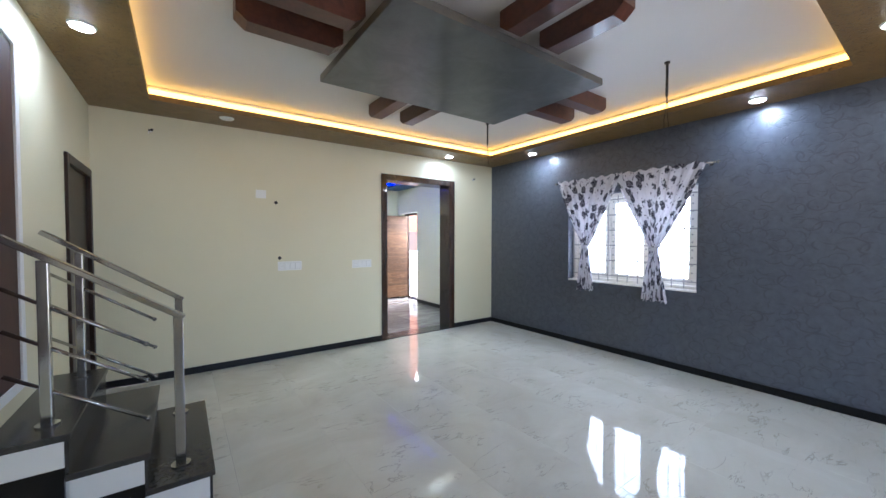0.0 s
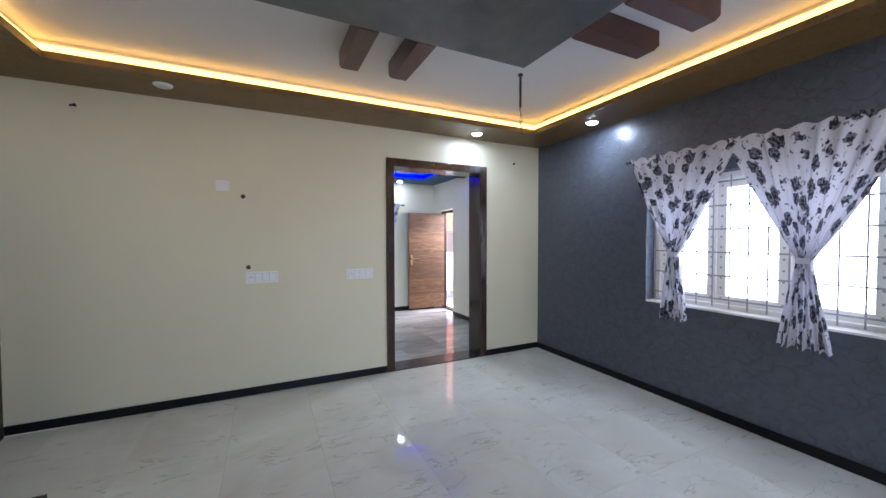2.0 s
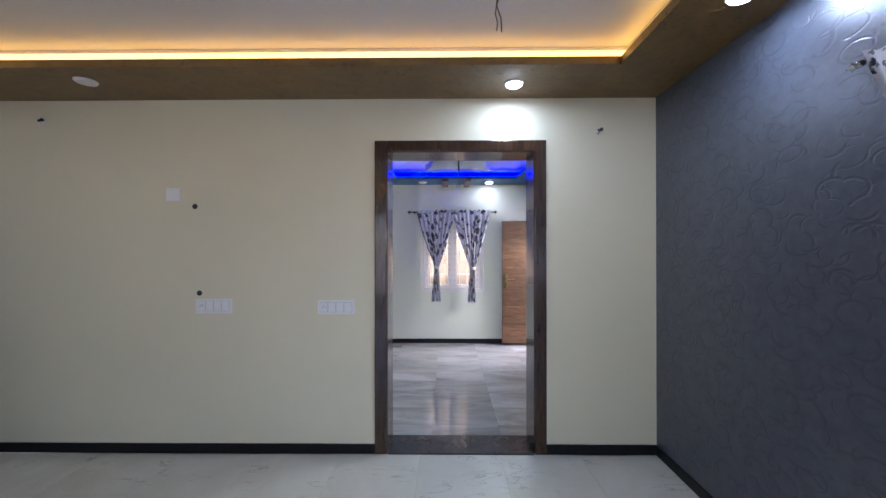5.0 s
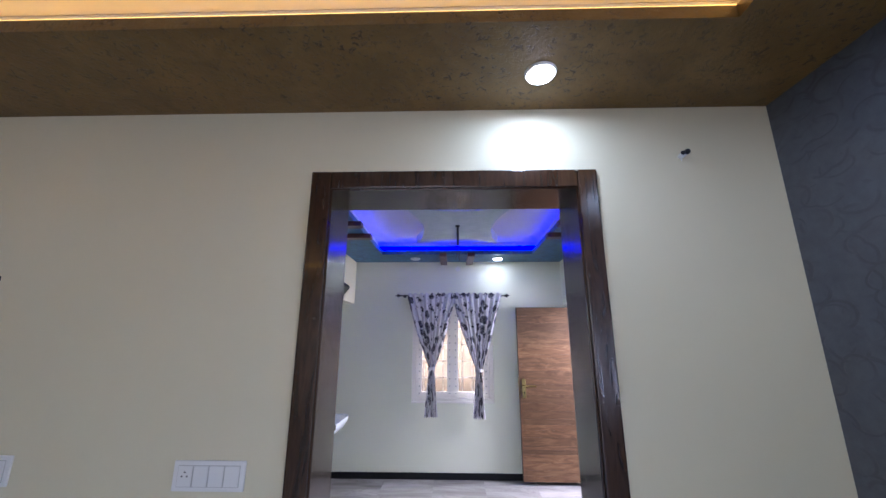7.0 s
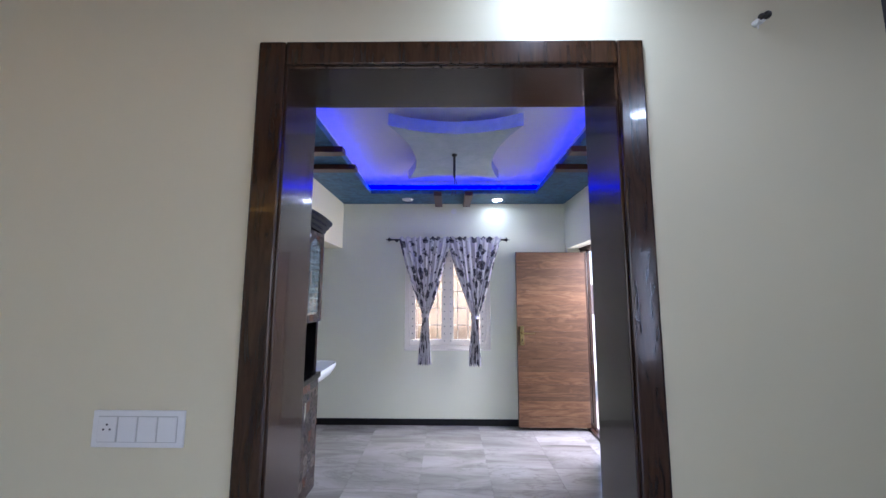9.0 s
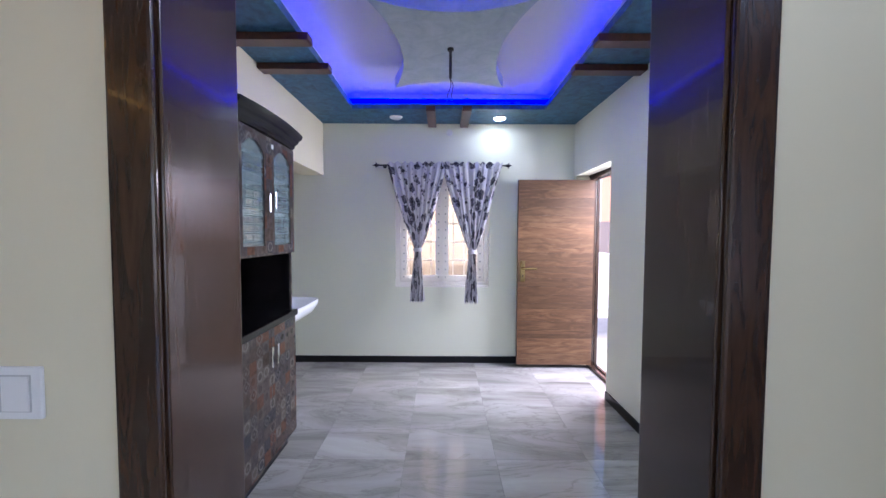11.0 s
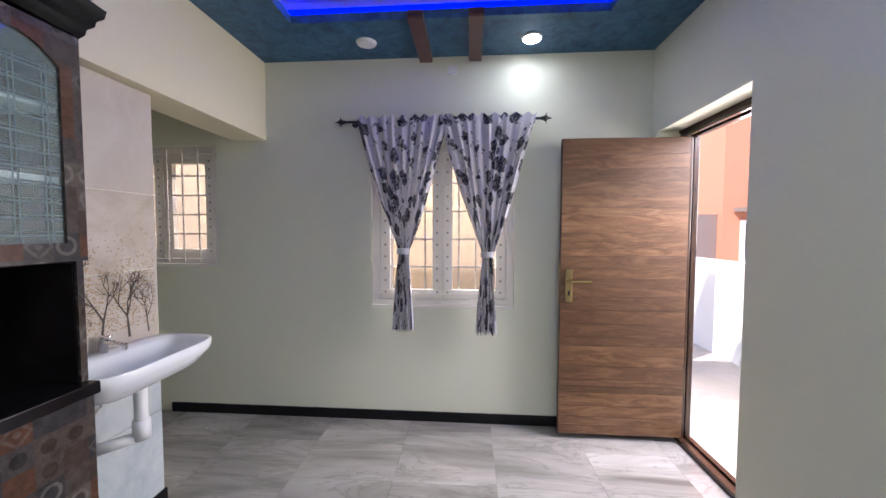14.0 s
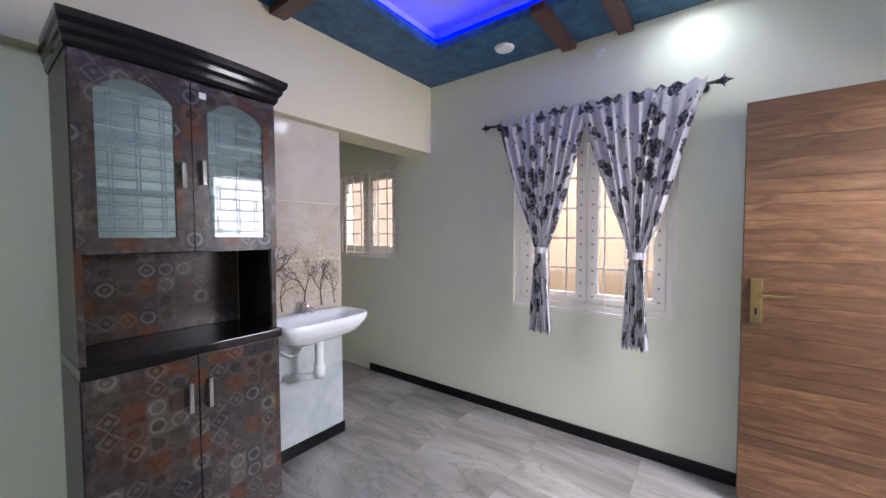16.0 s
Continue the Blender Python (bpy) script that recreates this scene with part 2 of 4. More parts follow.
pal = k.ramp(wn1.outputs["Value"], (0.0, (0.082, 0.056, 0.044)), (0.22, (0.15, 0.058, 0.03)), (0.36, (0.075, 0.065, 0.062)), (0.58, (0.098, 0.076, 0.065)), (0.76, (0.048, 0.050, 0.058)), (0.92, (0.14, 0.115, 0.097)))
pal.node.color_ramp.interpolation = "CONSTANT"
sx = k.n.new("ShaderNodeSeparateXYZ")
k.l.new(fra.outputs[0], sx.inputs[0])
# motif distance measured in the plane of the face: depth axis weighed out by the normal
nrm = k.n.new("ShaderNodeNewGeometry")
sn = k.n.new("ShaderNodeSeparateXYZ")
k.l.new(nrm.outputs["True Normal"], sn.inputs[0])


def plane_d(i):
    a = k.math("ABSOLUTE", k.math("SUBTRACT", sx.outputs[i], 0.5))
    return k.math("MULTIPLY", a, k.math("SUBTRACT", 1.0, k.math("ABSOLUTE", sn.outputs[i])))


dx, dy, dz = plane_d(0), plane_d(1), plane_d(2)
rad = k.math("SQRT", k.math("ADD", k.math("ADD", k.math("MULTIPLY", dx, dx), k.math("MULTIPLY", dy, dy)), k.math("MULTIPLY", dz, dz)))
ringm = k.ramp(k.math("ABSOLUTE", k.math("SUBTRACT", rad, 0.34)), (0.05, 1.0), (0.09, 0.0))
has1 = k.math("GREATER_THAN", sep.outputs[0], 0.86)
has2 = k.math("GREATER_THAN", sep.outputs[1], 0.80)
has3 = k.math("GREATER_THAN", sep.outputs[2], 0.82)
dia = k.math("ADD", k.math("ADD", dx, dy), dz)
# four lobes with a crossing lattice, and a dark disc in a pale square
petal = k.math("MAXIMUM", k.ramp(k.math("ABSOLUTE", k.math("SUBTRACT", dia, 0.46)), (0.05, 1.0), (0.10, 0.0)), k.ramp(rad, (0.10, 1.0), (0.15, 0.0)))
disc = k.ramp(rad, (0.27, 0.0), (0.31, 1.0))
colr = k.mix(k.math("MULTIPLY", has3, 0.42), pal, k.mix(disc, (0.022, 0.015, 0.012), (0.15, 0.125, 0.105)))
colr = k.mix(k.math("MULTIPLY", k.math("MULTIPLY", petal, has2), 0.34), colr, (0.27, 0.25, 0.23))
colr = k.mix(k.math("MULTIPLY", k.math("MULTIPLY", ringm, has1), 0.5), colr, (0.32, 0.29, 0.26))
colr = k.mix(0.3, colr, (0.075, 0.055, 0.046))
colr = k.mix(0.85, colr, k.ramp(k.noise(k.coord(), 26, 5, 0.75), (0.3, 0.3), (0.7, 0.95)), "MULTIPLY")
k.color(colr)
k.b.inputs["Specular IOR Level"].default_value = 0.2
M["patchwork"] = k.m

# floral cotton
k = Mat("floral_curtain_fabric", 0.85)
co = k.coord((1, 1, 1), kind="UV")
wv = k.n.new("ShaderNodeVectorMath")
wv.operation = "MULTIPLY_ADD"
nz = k.n.new("ShaderNodeTexNoise")
nz.inputs["Scale"].default_value = 22
k.l.new(co, nz.inputs["Vector"]), k.l.new(nz.outputs[1], wv.inputs[0])
wv.inputs[1].default_value = (0.085, 0.085, 0.085)
k.l.new(co, wv.inputs[2])
big = k.ramp(k.voronoi(wv.outputs[0], 8.4), (0.40, 1.0), (0.45, 0.0))
inner = k.ramp(k.noise(co, 42, 3), (0.46, 0.0), (0.52, 1.0))
small = k.ramp(k.voronoi(wv.outputs[0], 19), (0.20, 1.0), (0.26, 0.0))
pet = k.math("MAXIMUM", k.math("MULTIPLY", big, k.math("ADD", k.math("MULTIPLY", inner, 0.25), 0.75)), k.math("MULTIPLY", small, 0.75))
k.color(k.mix(pet, (0.54, 0.525, 0.565), (0.014, 0.014, 0.028)))
tr = k.n.new("ShaderNodeBsdfTranslucent")
k.l.new(k.b.inputs["Base Color"].links[0].from_socket, tr.inputs[0])
mx = k.n.new("ShaderNodeMixShader")
mx.inputs[0].default_value = 0.12
k.l.new(k.b.outputs[0], mx.inputs[1]), k.l.new(tr.outputs[0], mx.inputs[2])
k.l.new(mx.outputs[0], k.n["Material Output"].inputs[0])
k.bump(k.noise(co, 500, 2), 0.1, 0.001)
M["curtain"] = k.m

# clear glass
k = Mat("clear_glass", 0.02, 0, (0.95, 0.97, 0.97))
k.b.inputs["Transmission Weight"].default_value = 1.0
k.b.inputs["IOR"].default_value = 1.05
M["glass"] = k.m
k = Mat("cabinet_glass", 0.02, 0, (0.56, 0.68, 0.66))
k.b.inputs["Transmission Weight"].default_value = 0.85
k.b.inputs["IOR"].default_value = 1.45
M["cab_glass"] = k.m

M["mural_top"] = mottled("beige_misty_glazed_tile", (0.50, 0.44, 0.37), (0.60, 0.55, 0.48), 0.12, 4, 0.01)
M["mural_mid"] = mottled("cream_misty_glazed_tile", (0.44, 0.37, 0.29), (0.63, 0.57, 0.50), 0.12, 3, 0.01)
M["mural_low"] = mottled("pale_blue_marble_tile", (0.38, 0.44, 0.46), (0.60, 0.63, 0.63), 0.12, 4, 0.01)
M["branch"] = Mat("dark_printed_branch", 0.2, 0, (0.11, 0.09, 0.075)).m
M["blossom"] = Mat("pale_printed_blossom", 0.2, 0, (0.42, 0.30, 0.18)).m
M["ext_tan"] = painted("tan_render_wall", (0.33, 0.25, 0.18), 0.8)
M["ext_orange"] = painted("orange_render_wall", (0.55, 0.22, 0.13), 0.8)
M["ext_grey"] = painted("grey_brown_render", (0.22, 0.17, 0.15), 0.8)
M["ext_white"] = painted("white_render", (0.78, 0.74, 0.70), 0.8)
M["ground"] = mottled("dusty_concrete_ground", (0.38, 0.33, 0.28), (0.5, 0.45, 0.39), 0.9, 3)
M["foliage"] = mottled("green_foliage", (0.03, 0.06, 0.02), (0.10, 0.13, 0.05), 0.7, 12)

# ---- mesh helpers ----


def box(bm, lo, hi, bevel=0.0, m=None):
    r = bmesh.ops.create_cube(bm, size=1)
    s = [b - a for a, b in zip(lo, hi)]
    c = [(a + b) / 2 for a, b in zip(lo, hi)]
    for v in r["verts"]:
        v.co = Vector([v.co[i] * s[i] + c[i] for i in range(3)])
        if m:
            v.co = m @ v.co
    if bevel:
        es = {e for v in r["verts"] for e in v.link_edges}
        bmesh.ops.bevel(bm, geom=list(es), offset=bevel, segments=2, affect="EDGES", profile=0.6)
    return bm


def tube(bm, a, b, r, seg=10, r2=None):
    a, b = Vector(a), Vector(b)
    q = (b - a).to_track_quat("Z", "Y").to_matrix().to_4x4()
    bmesh.ops.create_cone(bm, cap_ends=True, segments=seg, radius1=r, radius2=r if r2 is None else r2, depth=(b - a).length,
                          matrix=Matrix.Translation((a + b) / 2) @ q)
    return bm


def ball(bm, c, r, s=(1, 1, 1)):
    bmesh.ops.create_uvsphere(bm, u_segments=12, v_segments=8, radius=r, matrix=Matrix.Translation(c) @ Matrix.Diagonal((*s, 1)))
    return bm


def bars(boxes, bevel=0.0):
    bm = bmesh.new()
    for lo, hi in boxes:
        box(bm, lo, hi, bevel)
    return bm


def link(name, bm, material, smooth=False):
    me = bpy.data.meshes.new(name)
    bmesh.ops.recalc_face_normals(bm, faces=bm.faces)
    bm.to_mesh(me)
    bm.free()
    me.materials.append(material)
    if smooth:
        for p in me.polygons:
            p.use_smooth = True
    return new(name, me)


def part(name, bm, material, parent, label="", smooth=False):
    ob = link(name, bm, material, smooth)
    ob.parent = parent
    ob.matrix_parent_inverse = parent.matrix_basis.inverted()
    if label:
        ob["label"] = label
    return ob


def thing(name, at, label, category, group="", kind=""):
    ob = new(name)
    ob.empty_display_size = 0.05
    ob.matrix_basis = pose(*at)
    return tagged(ob, label, category, group, kind)


def setting(name, bm, material, label, category):
    return tagged(link(name, bm, material), label, category, kind="structure")


def wall_mesh(axis, pos, thick, u0, u1, z0, z1, holes=()):
    """A wall slab across axis ('x' or 'y') from pos to pos + thick, with rectangular holes (u0, u1, z0, z1) cut through."""
    us = sorted({u0, u1, *[h[0] for h in holes], *[h[1] for h in holes]})
    zs = sorted({z0, z1, *[h[2] for h in holes], *[h[3] for h in holes]})
    bm = bmesh.new()

    def at(d, u, z):
        return bm.verts.new((pos + d, u, z) if axis == "x" else (u, pos + d, z))

    def solid(i, j):
        if not (0 <= i < len(us) - 1 and 0 <= j < len(zs) - 1):
            return False
        cu, cz = (us[i] + us[i + 1]) / 2, (zs[j] + zs[j + 1]) / 2
        return not any(h[0] < cu < h[1] and h[2] < cz < h[3] for h in holes)

    for i in range(len(us) - 1):
        for j in range(len(zs) - 1):
            if not solid(i, j):
                continue
            a, b, c, d = us[i], us[i + 1], zs[j], zs[j + 1]
            for t in (0, thick):
                bm.faces.new([at(t, a, c), at(t, b, c), at(t, b, d), at(t, a, d)])
            if not solid(i - 1, j):
                bm.faces.new([at(0, a, c), at(thick, a, c), at(thick, a, d), at(0, a, d)])
            if not solid(i + 1, j):
                bm.faces.new([at(0, b, c), at(thick, b, c), at(thick, b, d), at(0, b, d)])
            if not solid(i, j - 1):
                bm.faces.new([at(0, a, c), at(thick, a, c), at(thick, b, c), at(0, b, c)])
            if not solid(i, j + 1):
                bm.faces.new([at(0, a, d), at(thick, a, d), at(thick, b, d), at(0, b, d)])
    bmesh.ops.remove_doubles(bm, verts=bm.verts, dist=1e-5)
    return bm


def slab(x0, x1, y0, y1, z0, z1, hole=None):
    """A horizontal slab with one optional rectangular hole (x0, x1, y0, y1)."""
    if not hole:
        return bars([((x0, y0, z0), (x1, y1, z1))])
    a, b, c, d = hole
    bm = bmesh.new()

    def ring(z):
        o = [bm.verts.new((x, y, z)) for x, y in ((x0, y0), (x1, y0), (x1, y1), (x0, y1))]
        n = [bm.verts.new((x, y, z)) for x, y in ((a, c), (b, c), (b, d), (a, d))]
        return o, n
    (o1, n1), (o2, n2) = ring(z0), ring(z1)
    for i in range(4):
        j = (i + 1) % 4
        bm.faces.new([o1[i], o1[j], n1[j], n1[i]])
        bm.faces.new([o2[i], o2[j], n2[j], n2[i]])
        bm.faces.new([o1[i], o1[j], o2[j], o2[i]])
        bm.faces.new([n1[i], n1[j], n2[j], n2[i]])
    return bm


# ---- structure: hall (x -0.53..4.58, y -2.5..4.72) and dining room (x 1.73..4.53, y 4.98..8.0) ----
FZ = -0.05
YA, YA2, YB, XL, XR, XR2, XT = 4.72, 4.98, 8.0, -0.53, 4.58, 4.53, 1.73
DX0, DX1, DZ = 2.505, 3.705, 2.285
Z1, C1, Z2, C2 = 2.64, 2.79, 2.57, 2.74
T1 = (-0.06, 4.08, 0.45, 4.215)
T2 = (2.235, 4.07, 5.46, 7.53)
WA = (1.575, 3.155, 0.82, 1.98)
WB = (2.58, 3.61, 0.79, 1.97)
WC = (0.48, 1.41, 1.08, 1.985)
DD = (7.115, 7.93, FZ, 2.008)

setting("wall_north", wall_mesh("y", YA, 0.26, XL, XR, FZ, 2.95, [(DX0, DX1, FZ, DZ)]), M["cream"], "cream painted plaster wall with a doorway", "wall")
setting("wall_east", wall_mesh("x", XR, 0.26, -2.5, YA + 0.26, FZ, 2.95, [WA]), M["wallpaper"], "dark grey embossed swirl wallpaper wall with a window", "wall")
setting("wall_west", wall_mesh("x", XL - 0.2, 0.2, -2.5, YA + 0.26, FZ, 2.95, [(3.80, 4.64, FZ, 2.0)]), M["cream"], "cream painted plaster wall beside the stairs", "wall")
# unseen closing wall; its opening is added to let the fill light in
setting("wall_south", wall_mesh("y", -2.7, 0.2, XL - 0.2, XR + 0.26, FZ, 2.95, [(0.7, 3.9, 0.3, 2.4)]), M["cream"], "plain unseen cream wall with a wide opening added for fill light", "wall")
setting("wall_dining_east", wall_mesh("x", XR2, 0.26, YA2, YB + 0.24, FZ, 2.95, [DD]), M["pale"], "pale painted wall with the open outer doorway", "wall")
setting("wall_dining_north", wall_mesh("y", YB, 0.24, -0.1, XR2, FZ, 2.95, [WB, WC]), M["pale"], "pale painted wall with two windows", "wall")
setting("wall_dining_west", wall_mesh("x", XT - 0.14, 0.14, YA2, 7.09, FZ, 2.01), M["pale"], "pale painted partition wall behind the crockery cabinet", "wall")
setting("wall_alcove_west", wall_mesh("x", -0.1, 0.1, YA2, YB, FZ, 2.95), M["pale"], "plain pale green alcove wall", "wall")
setting("beam_west", bars([((1.55, YA2, 2.012), (1.80, YB, 2.7))]), M["cream"], "deep cream plastered beam over the partition", "beam")
setting("ceiling_alcove", bars([((-0.1, YA2, 2.42), (1.55, YB, 2.5))]), M["pale"], "plain pale alcove ceiling", "ceiling")
# unseen slab, added so that no sun or sky leaks in above the ceilings
setting("roof_slab", bars([((XL - 0.3, -2.8, 2.96), (4.95, 8.35, 3.1))]), M["white"], "plain unseen slab added over the rooms to shut out sun and sky", "roof")

# ceilings: lowered soffit with a cove, the raised field above it
for nm, (xa, xb, ya, yb), hole, zs, zc, mat, lab in (
        ("hall", (XL, XR, -2.5, YA), T1, Z1, C1, "brown_soffit", "bronze brown textured lowered ceiling border with a cove"),
        ("dining", (1.80, XR2, YA2, YB), T2, Z2, C2, "blue_soffit", "mottled blue lowered ceiling border with a cove")):
    a, b, c, d = hole
    setting("ceiling_border_" + nm, slab(xa, xb, ya, yb, zs, zs + 0.05, hole), M[mat], lab, "ceiling")
    s = 0.075
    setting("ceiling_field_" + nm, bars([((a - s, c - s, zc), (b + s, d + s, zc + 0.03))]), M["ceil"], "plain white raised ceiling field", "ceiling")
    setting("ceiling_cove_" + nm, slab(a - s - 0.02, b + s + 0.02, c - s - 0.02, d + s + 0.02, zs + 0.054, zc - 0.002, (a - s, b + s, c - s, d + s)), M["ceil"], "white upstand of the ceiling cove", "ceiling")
    led = thing("led_strip", (a, c, zs + 0.05), "warm yellow led strip in the ceiling cove, made tall to show the glow on the upstand" if nm == "hall" else "deep blue led strip in the ceiling cove, made tall to show the glow on the upstand", "led strip")
    s2 = s - 0.006
    # emissive bands stand for the strips and for their glow on the upstand
    zl, zt = zs + 0.062, zs + 0.117
    for lo, hi in (((a - s2, c - s2, zl), (b + s2, c - s2 + 0.008, zt)), ((a - s2, d + s2 - 0.008, zl), (b + s2, d + s2, zt)),
                   ((a - s2, c - s2 + 0.01, zl), (a - s2 + 0.008, d + s2 - 0.01, zt)), ((b + s2 - 0.008, c - s2 + 0.01, zl), (b + s2, d + s2 - 0.01, zt))):
        part("strip", bars([(lo, hi)]), M["led_warm" if nm == "hall" else "led_blue"], led)

# skirting
SK = 0.022
for i, (lo, hi) in enumerate((((XL, YA - 0.012, FZ), (2.452, YA, SK)), ((3.752, YA - 0.012, FZ), (XR, YA, SK)),
                              ((XR - 0.012, -2.5, FZ), (XR, YA - 0.012, SK)),
                              ((1.0, YB - 0.012, FZ), (XR2, YB, SK)), ((XR2 - 0.012, YA2, FZ), (XR2, 7.113, SK)),
                              ((XT, YA2, FZ), (XT + 0.012, 5.70, SK)), ((XT, 6.47, FZ), (XT + 0.012, 7.09, SK)), ((XT - 0.14, 7.09, FZ), (XT + 0.012, 7.102, SK)))):
    setting("baseboard_%d" % (i + 1), bars([(lo, hi)], 0.002), M["skirting"], "black polished granite skirting at the wall foot", "skirting")

# ---- outside ----
setting("ground", bars([((-60, -60, -0.35), (60, 60, -0.15))]), M["ground"], "dusty pale concrete ground around the house", "ground")
setting("boundary_wall", bars([((-4, 9.3, -0.15), (5.2, 9.45, 2.6))]), M["ext_tan"], "sunlit tan rendered boundary wall outside the windows", "wall")
setting("porch_slab", bars([((4.8, 6.4, -0.15), (6.3, 9.2, -0.09))]), M["ground"], "pale concrete strip outside the side door", "ground")
setting("parapet_wall", bars([((6.3, 4.0, -0.15), (6.42, 14.0, 1.0))]), M["ext_white"], "white rendered low compound wall in sunlight", "wall")
hs = thing("neighbour_house", (9.2, 11.5, -0.15), "orange and grey rendered neighbouring house beyond the wall", "house")
part("wall", bars([((8.27, 13.0, -0.15), (10.8, 16.0, 5.5))]), M["ext_orange"], hs, "orange rendered wall")
part("side_wall", bars([((6.5, 13.15, -0.15), (8.268, 14.4, 1.70))]), M["ext_grey"], hs, "grey brown rendered lower wall")
part("canopy", bars([((8.48, 12.75, 1.74), (9.8, 12.998, 1.82))]), M["ext_grey"], hs)
wd = part("window", bars([((8.6, 12.95, 0.75), (9.5, 12.998, 1.58))]), M["upvc"], hs)
part("pane", bars([((8.67, 12.93, 0.82), (9.02, 12.945, 1.51)), ((9.08, 12.93, 0.82), (9.43, 12.945, 1.51))]), M["black"], wd)


# trees beyond the compound wall
def tree(x, y, height, seed):
    """Tapered trunk with forking limbs; the crown is many small leaf blades round the limb ends, with gaps."""
    rnd = random.Random(seed)
    t = thing("tree", (x, y, -0.15), "leafy green tree beyond the compound wall", "tree", "roadside trees")
    bm, ends = bmesh.new(), []

    def limb(p, d, ln, w, depth):
        q = p + d * ln
        tube(bm, p, q, w, 7, w * 0.65)
        if depth == 0:
            ends.append(q)
            return
        for _ in range(3):
            e = (d + Vector((rnd.uniform(-0.9, 0.9), rnd.uniform(-0.9, 0.9), rnd.uniform(-0.2, 0.5)))).normalized()
            limb(q, e, ln * rnd.uniform(0.55, 0.8), w * 0.6, depth - 1)
    limb(Vector((x, y, -0.15)), Vector((0.04, 0.02, 1)).normalized(), height * 0.36, height * 0.03, 3)
    part("trunk", bm, M["bark"], t, "rough grey brown trunk and limbs", True)
    verts, faces = [], []
    for e in ends:
        for _ in range(70):
            c = e + Vector((rnd.gauss(0, 0.38), rnd.gauss(0, 0.38), rnd.gauss(0, 0.26)))
            u = Vector((rnd.uniform(-1, 1), rnd.uniform(-1, 1), rnd.uniform(-0.6, 0.6))).normalized() * rnd.uniform(0.07, 0.13)
            n = u.cross(Vector((rnd.uniform(-1, 1), rnd.uniform(-1, 1), 1))).normalized() * 0.05
            i = len(verts)
            verts += [c - u, c + n, c + u, c - n]
            faces.append((i, i + 1, i + 2, i + 3))
    me = bpy.data.meshes.new("crown")
    me.from_pydata([tuple(v) for v in verts], [], faces)
    me.materials.append(M["foliage"])
    cr = new("crown", me)
    cr.parent = t
    cr.matrix_parent_inverse = t.matrix_basis.inverted()


M["bark"] = mottled("grey_brown_bark", (0.06, 0.045, 0.035), (0.14, 0.11, 0.085), 0.9, 14)
for tx, ty, th, sd in ((15.0, 10.6, 4.2, 21), (18.0, 13.6, 5.0, 22), (17.0, 8.4, 4.6, 23), (22.0, 11.4, 5.6, 24)):
    tree(tx, ty, th, sd)


# ---- windows ----
def window(name, axis, pos, u0, u1, z0, z1, sashes, label, out):
    """Profile window with a grille. axis: the wall's normal; pos: inner face of the frame; out: +1 towards outside."""
    def P(u, d, z):
        return (pos + d * out, u, z) if axis == "x" else (u, pos + d * out, z)

    def B(u_a, u_b, d_a, d_b, z_a, z_b):
        p, q = P(u_a, d_a, z_a), P(u_b, d_b, z_b)
        return tuple(min(a, b) for a, b in zip(p, q)), tuple(max(a, b) for a, b in zip(p, q))
    w = thing(name, P((u0 + u1) / 2, 0, z0), label, "window", kind="structure")
    f = 0.055
    part("window_frame", bars([B(u0, u1, 0, 0.07, z0, z0 + f), B(u0, u1, 0, 0.07, z1 - f, z1), B(u0, u0 + f, 0, 0.07, z0 + f, z1 - f), B(u1 - f, u1, 0, 0.07, z0 + f, z1 - f)], 0.004), M["upvc"], w)
    part("window_sill", bars([B(u0 + 0.002, u1 - 0.002, -0.12 if axis == "x" else -0.03, -0.002, z0 + 0.001, z0 + 0.018)], 0.003), M["upvc"], w)
    n = len(sashes) - 1
    for i in range(n):
        a, b = u0 + f + (u1 - u0 - 2 * f) * sashes[i], u0 + f + (u1 - u0 - 2 * f) * sashes[i + 1]
        a, b, c, d, s = a + 0.003, b - 0.003, z0 + f + 0.003, z1 - f - 0.003, 0.07
        sh = part("sash", bars([B(a, b, 0.012, 0.055, c, c + s), B(a, b, 0.012, 0.055, d - s, d), B(a, a + s, 0.012, 0.055, c + s, d - s), B(b - s, b, 0.012, 0.055, c + s, d - s)], 0.004), M["upvc"], w)
        g = part("pane", bars([B(a + s, b - s, 0.03, 0.036, c + s, d - s)]), M["glass"], sh)
        g.visible_shadow = False
        # rivet dots along the stiles
        bm = bmesh.new()
        for col in (a + s / 2, b - s / 2):
            for kk in range(12):
                zz = c + 0.05 + (d - c - 0.1) * kk / 11
                lo, hi = B(col - 0.007, col + 0.007, 0.009, 0.013, zz - 0.008, zz + 0.008)
                box(bm, lo, hi)
        part("rivet", bm, M["grille"], sh)
    # hall grille is white too, its backlit shade is put into the grey
    gr = part("grille", bars([B(u0 + 0.01, u1 - 0.01, -0.022, -0.015, zz - 0.006, zz + 0.006) for zz in [z0 + 0.10 + (z1 - z0 - 0.18) * q / 5 for q in range(6)]]), (M["grille"] if axis == "x" else M["upvc"]), w, "thin white painted steel grille")
    m = max(4, int((u1 - u0) / 0.125))
    for q in range(m + 1):
        u = u0 + 0.03 + (u1 - u0 - 0.06) * q / m
        part("grille_bar", bars([B(u - 0.005, u + 0.005, -0.029, -0.0225, z0 + 0.03, z1 - 0.03)]), (M["grille"] if axis == "x" else M["upvc"]), gr)
    return w


window("window_1", "x", XR + 0.12, *WA, (0, 0.333, 0.667, 1), "white three-leaf window with a grille in the grey wall", 1)
window("window_2", "y", YB + 0.03, *WB, (0, 0.5, 1), "cream white two-leaf window with a steel grille", 1)
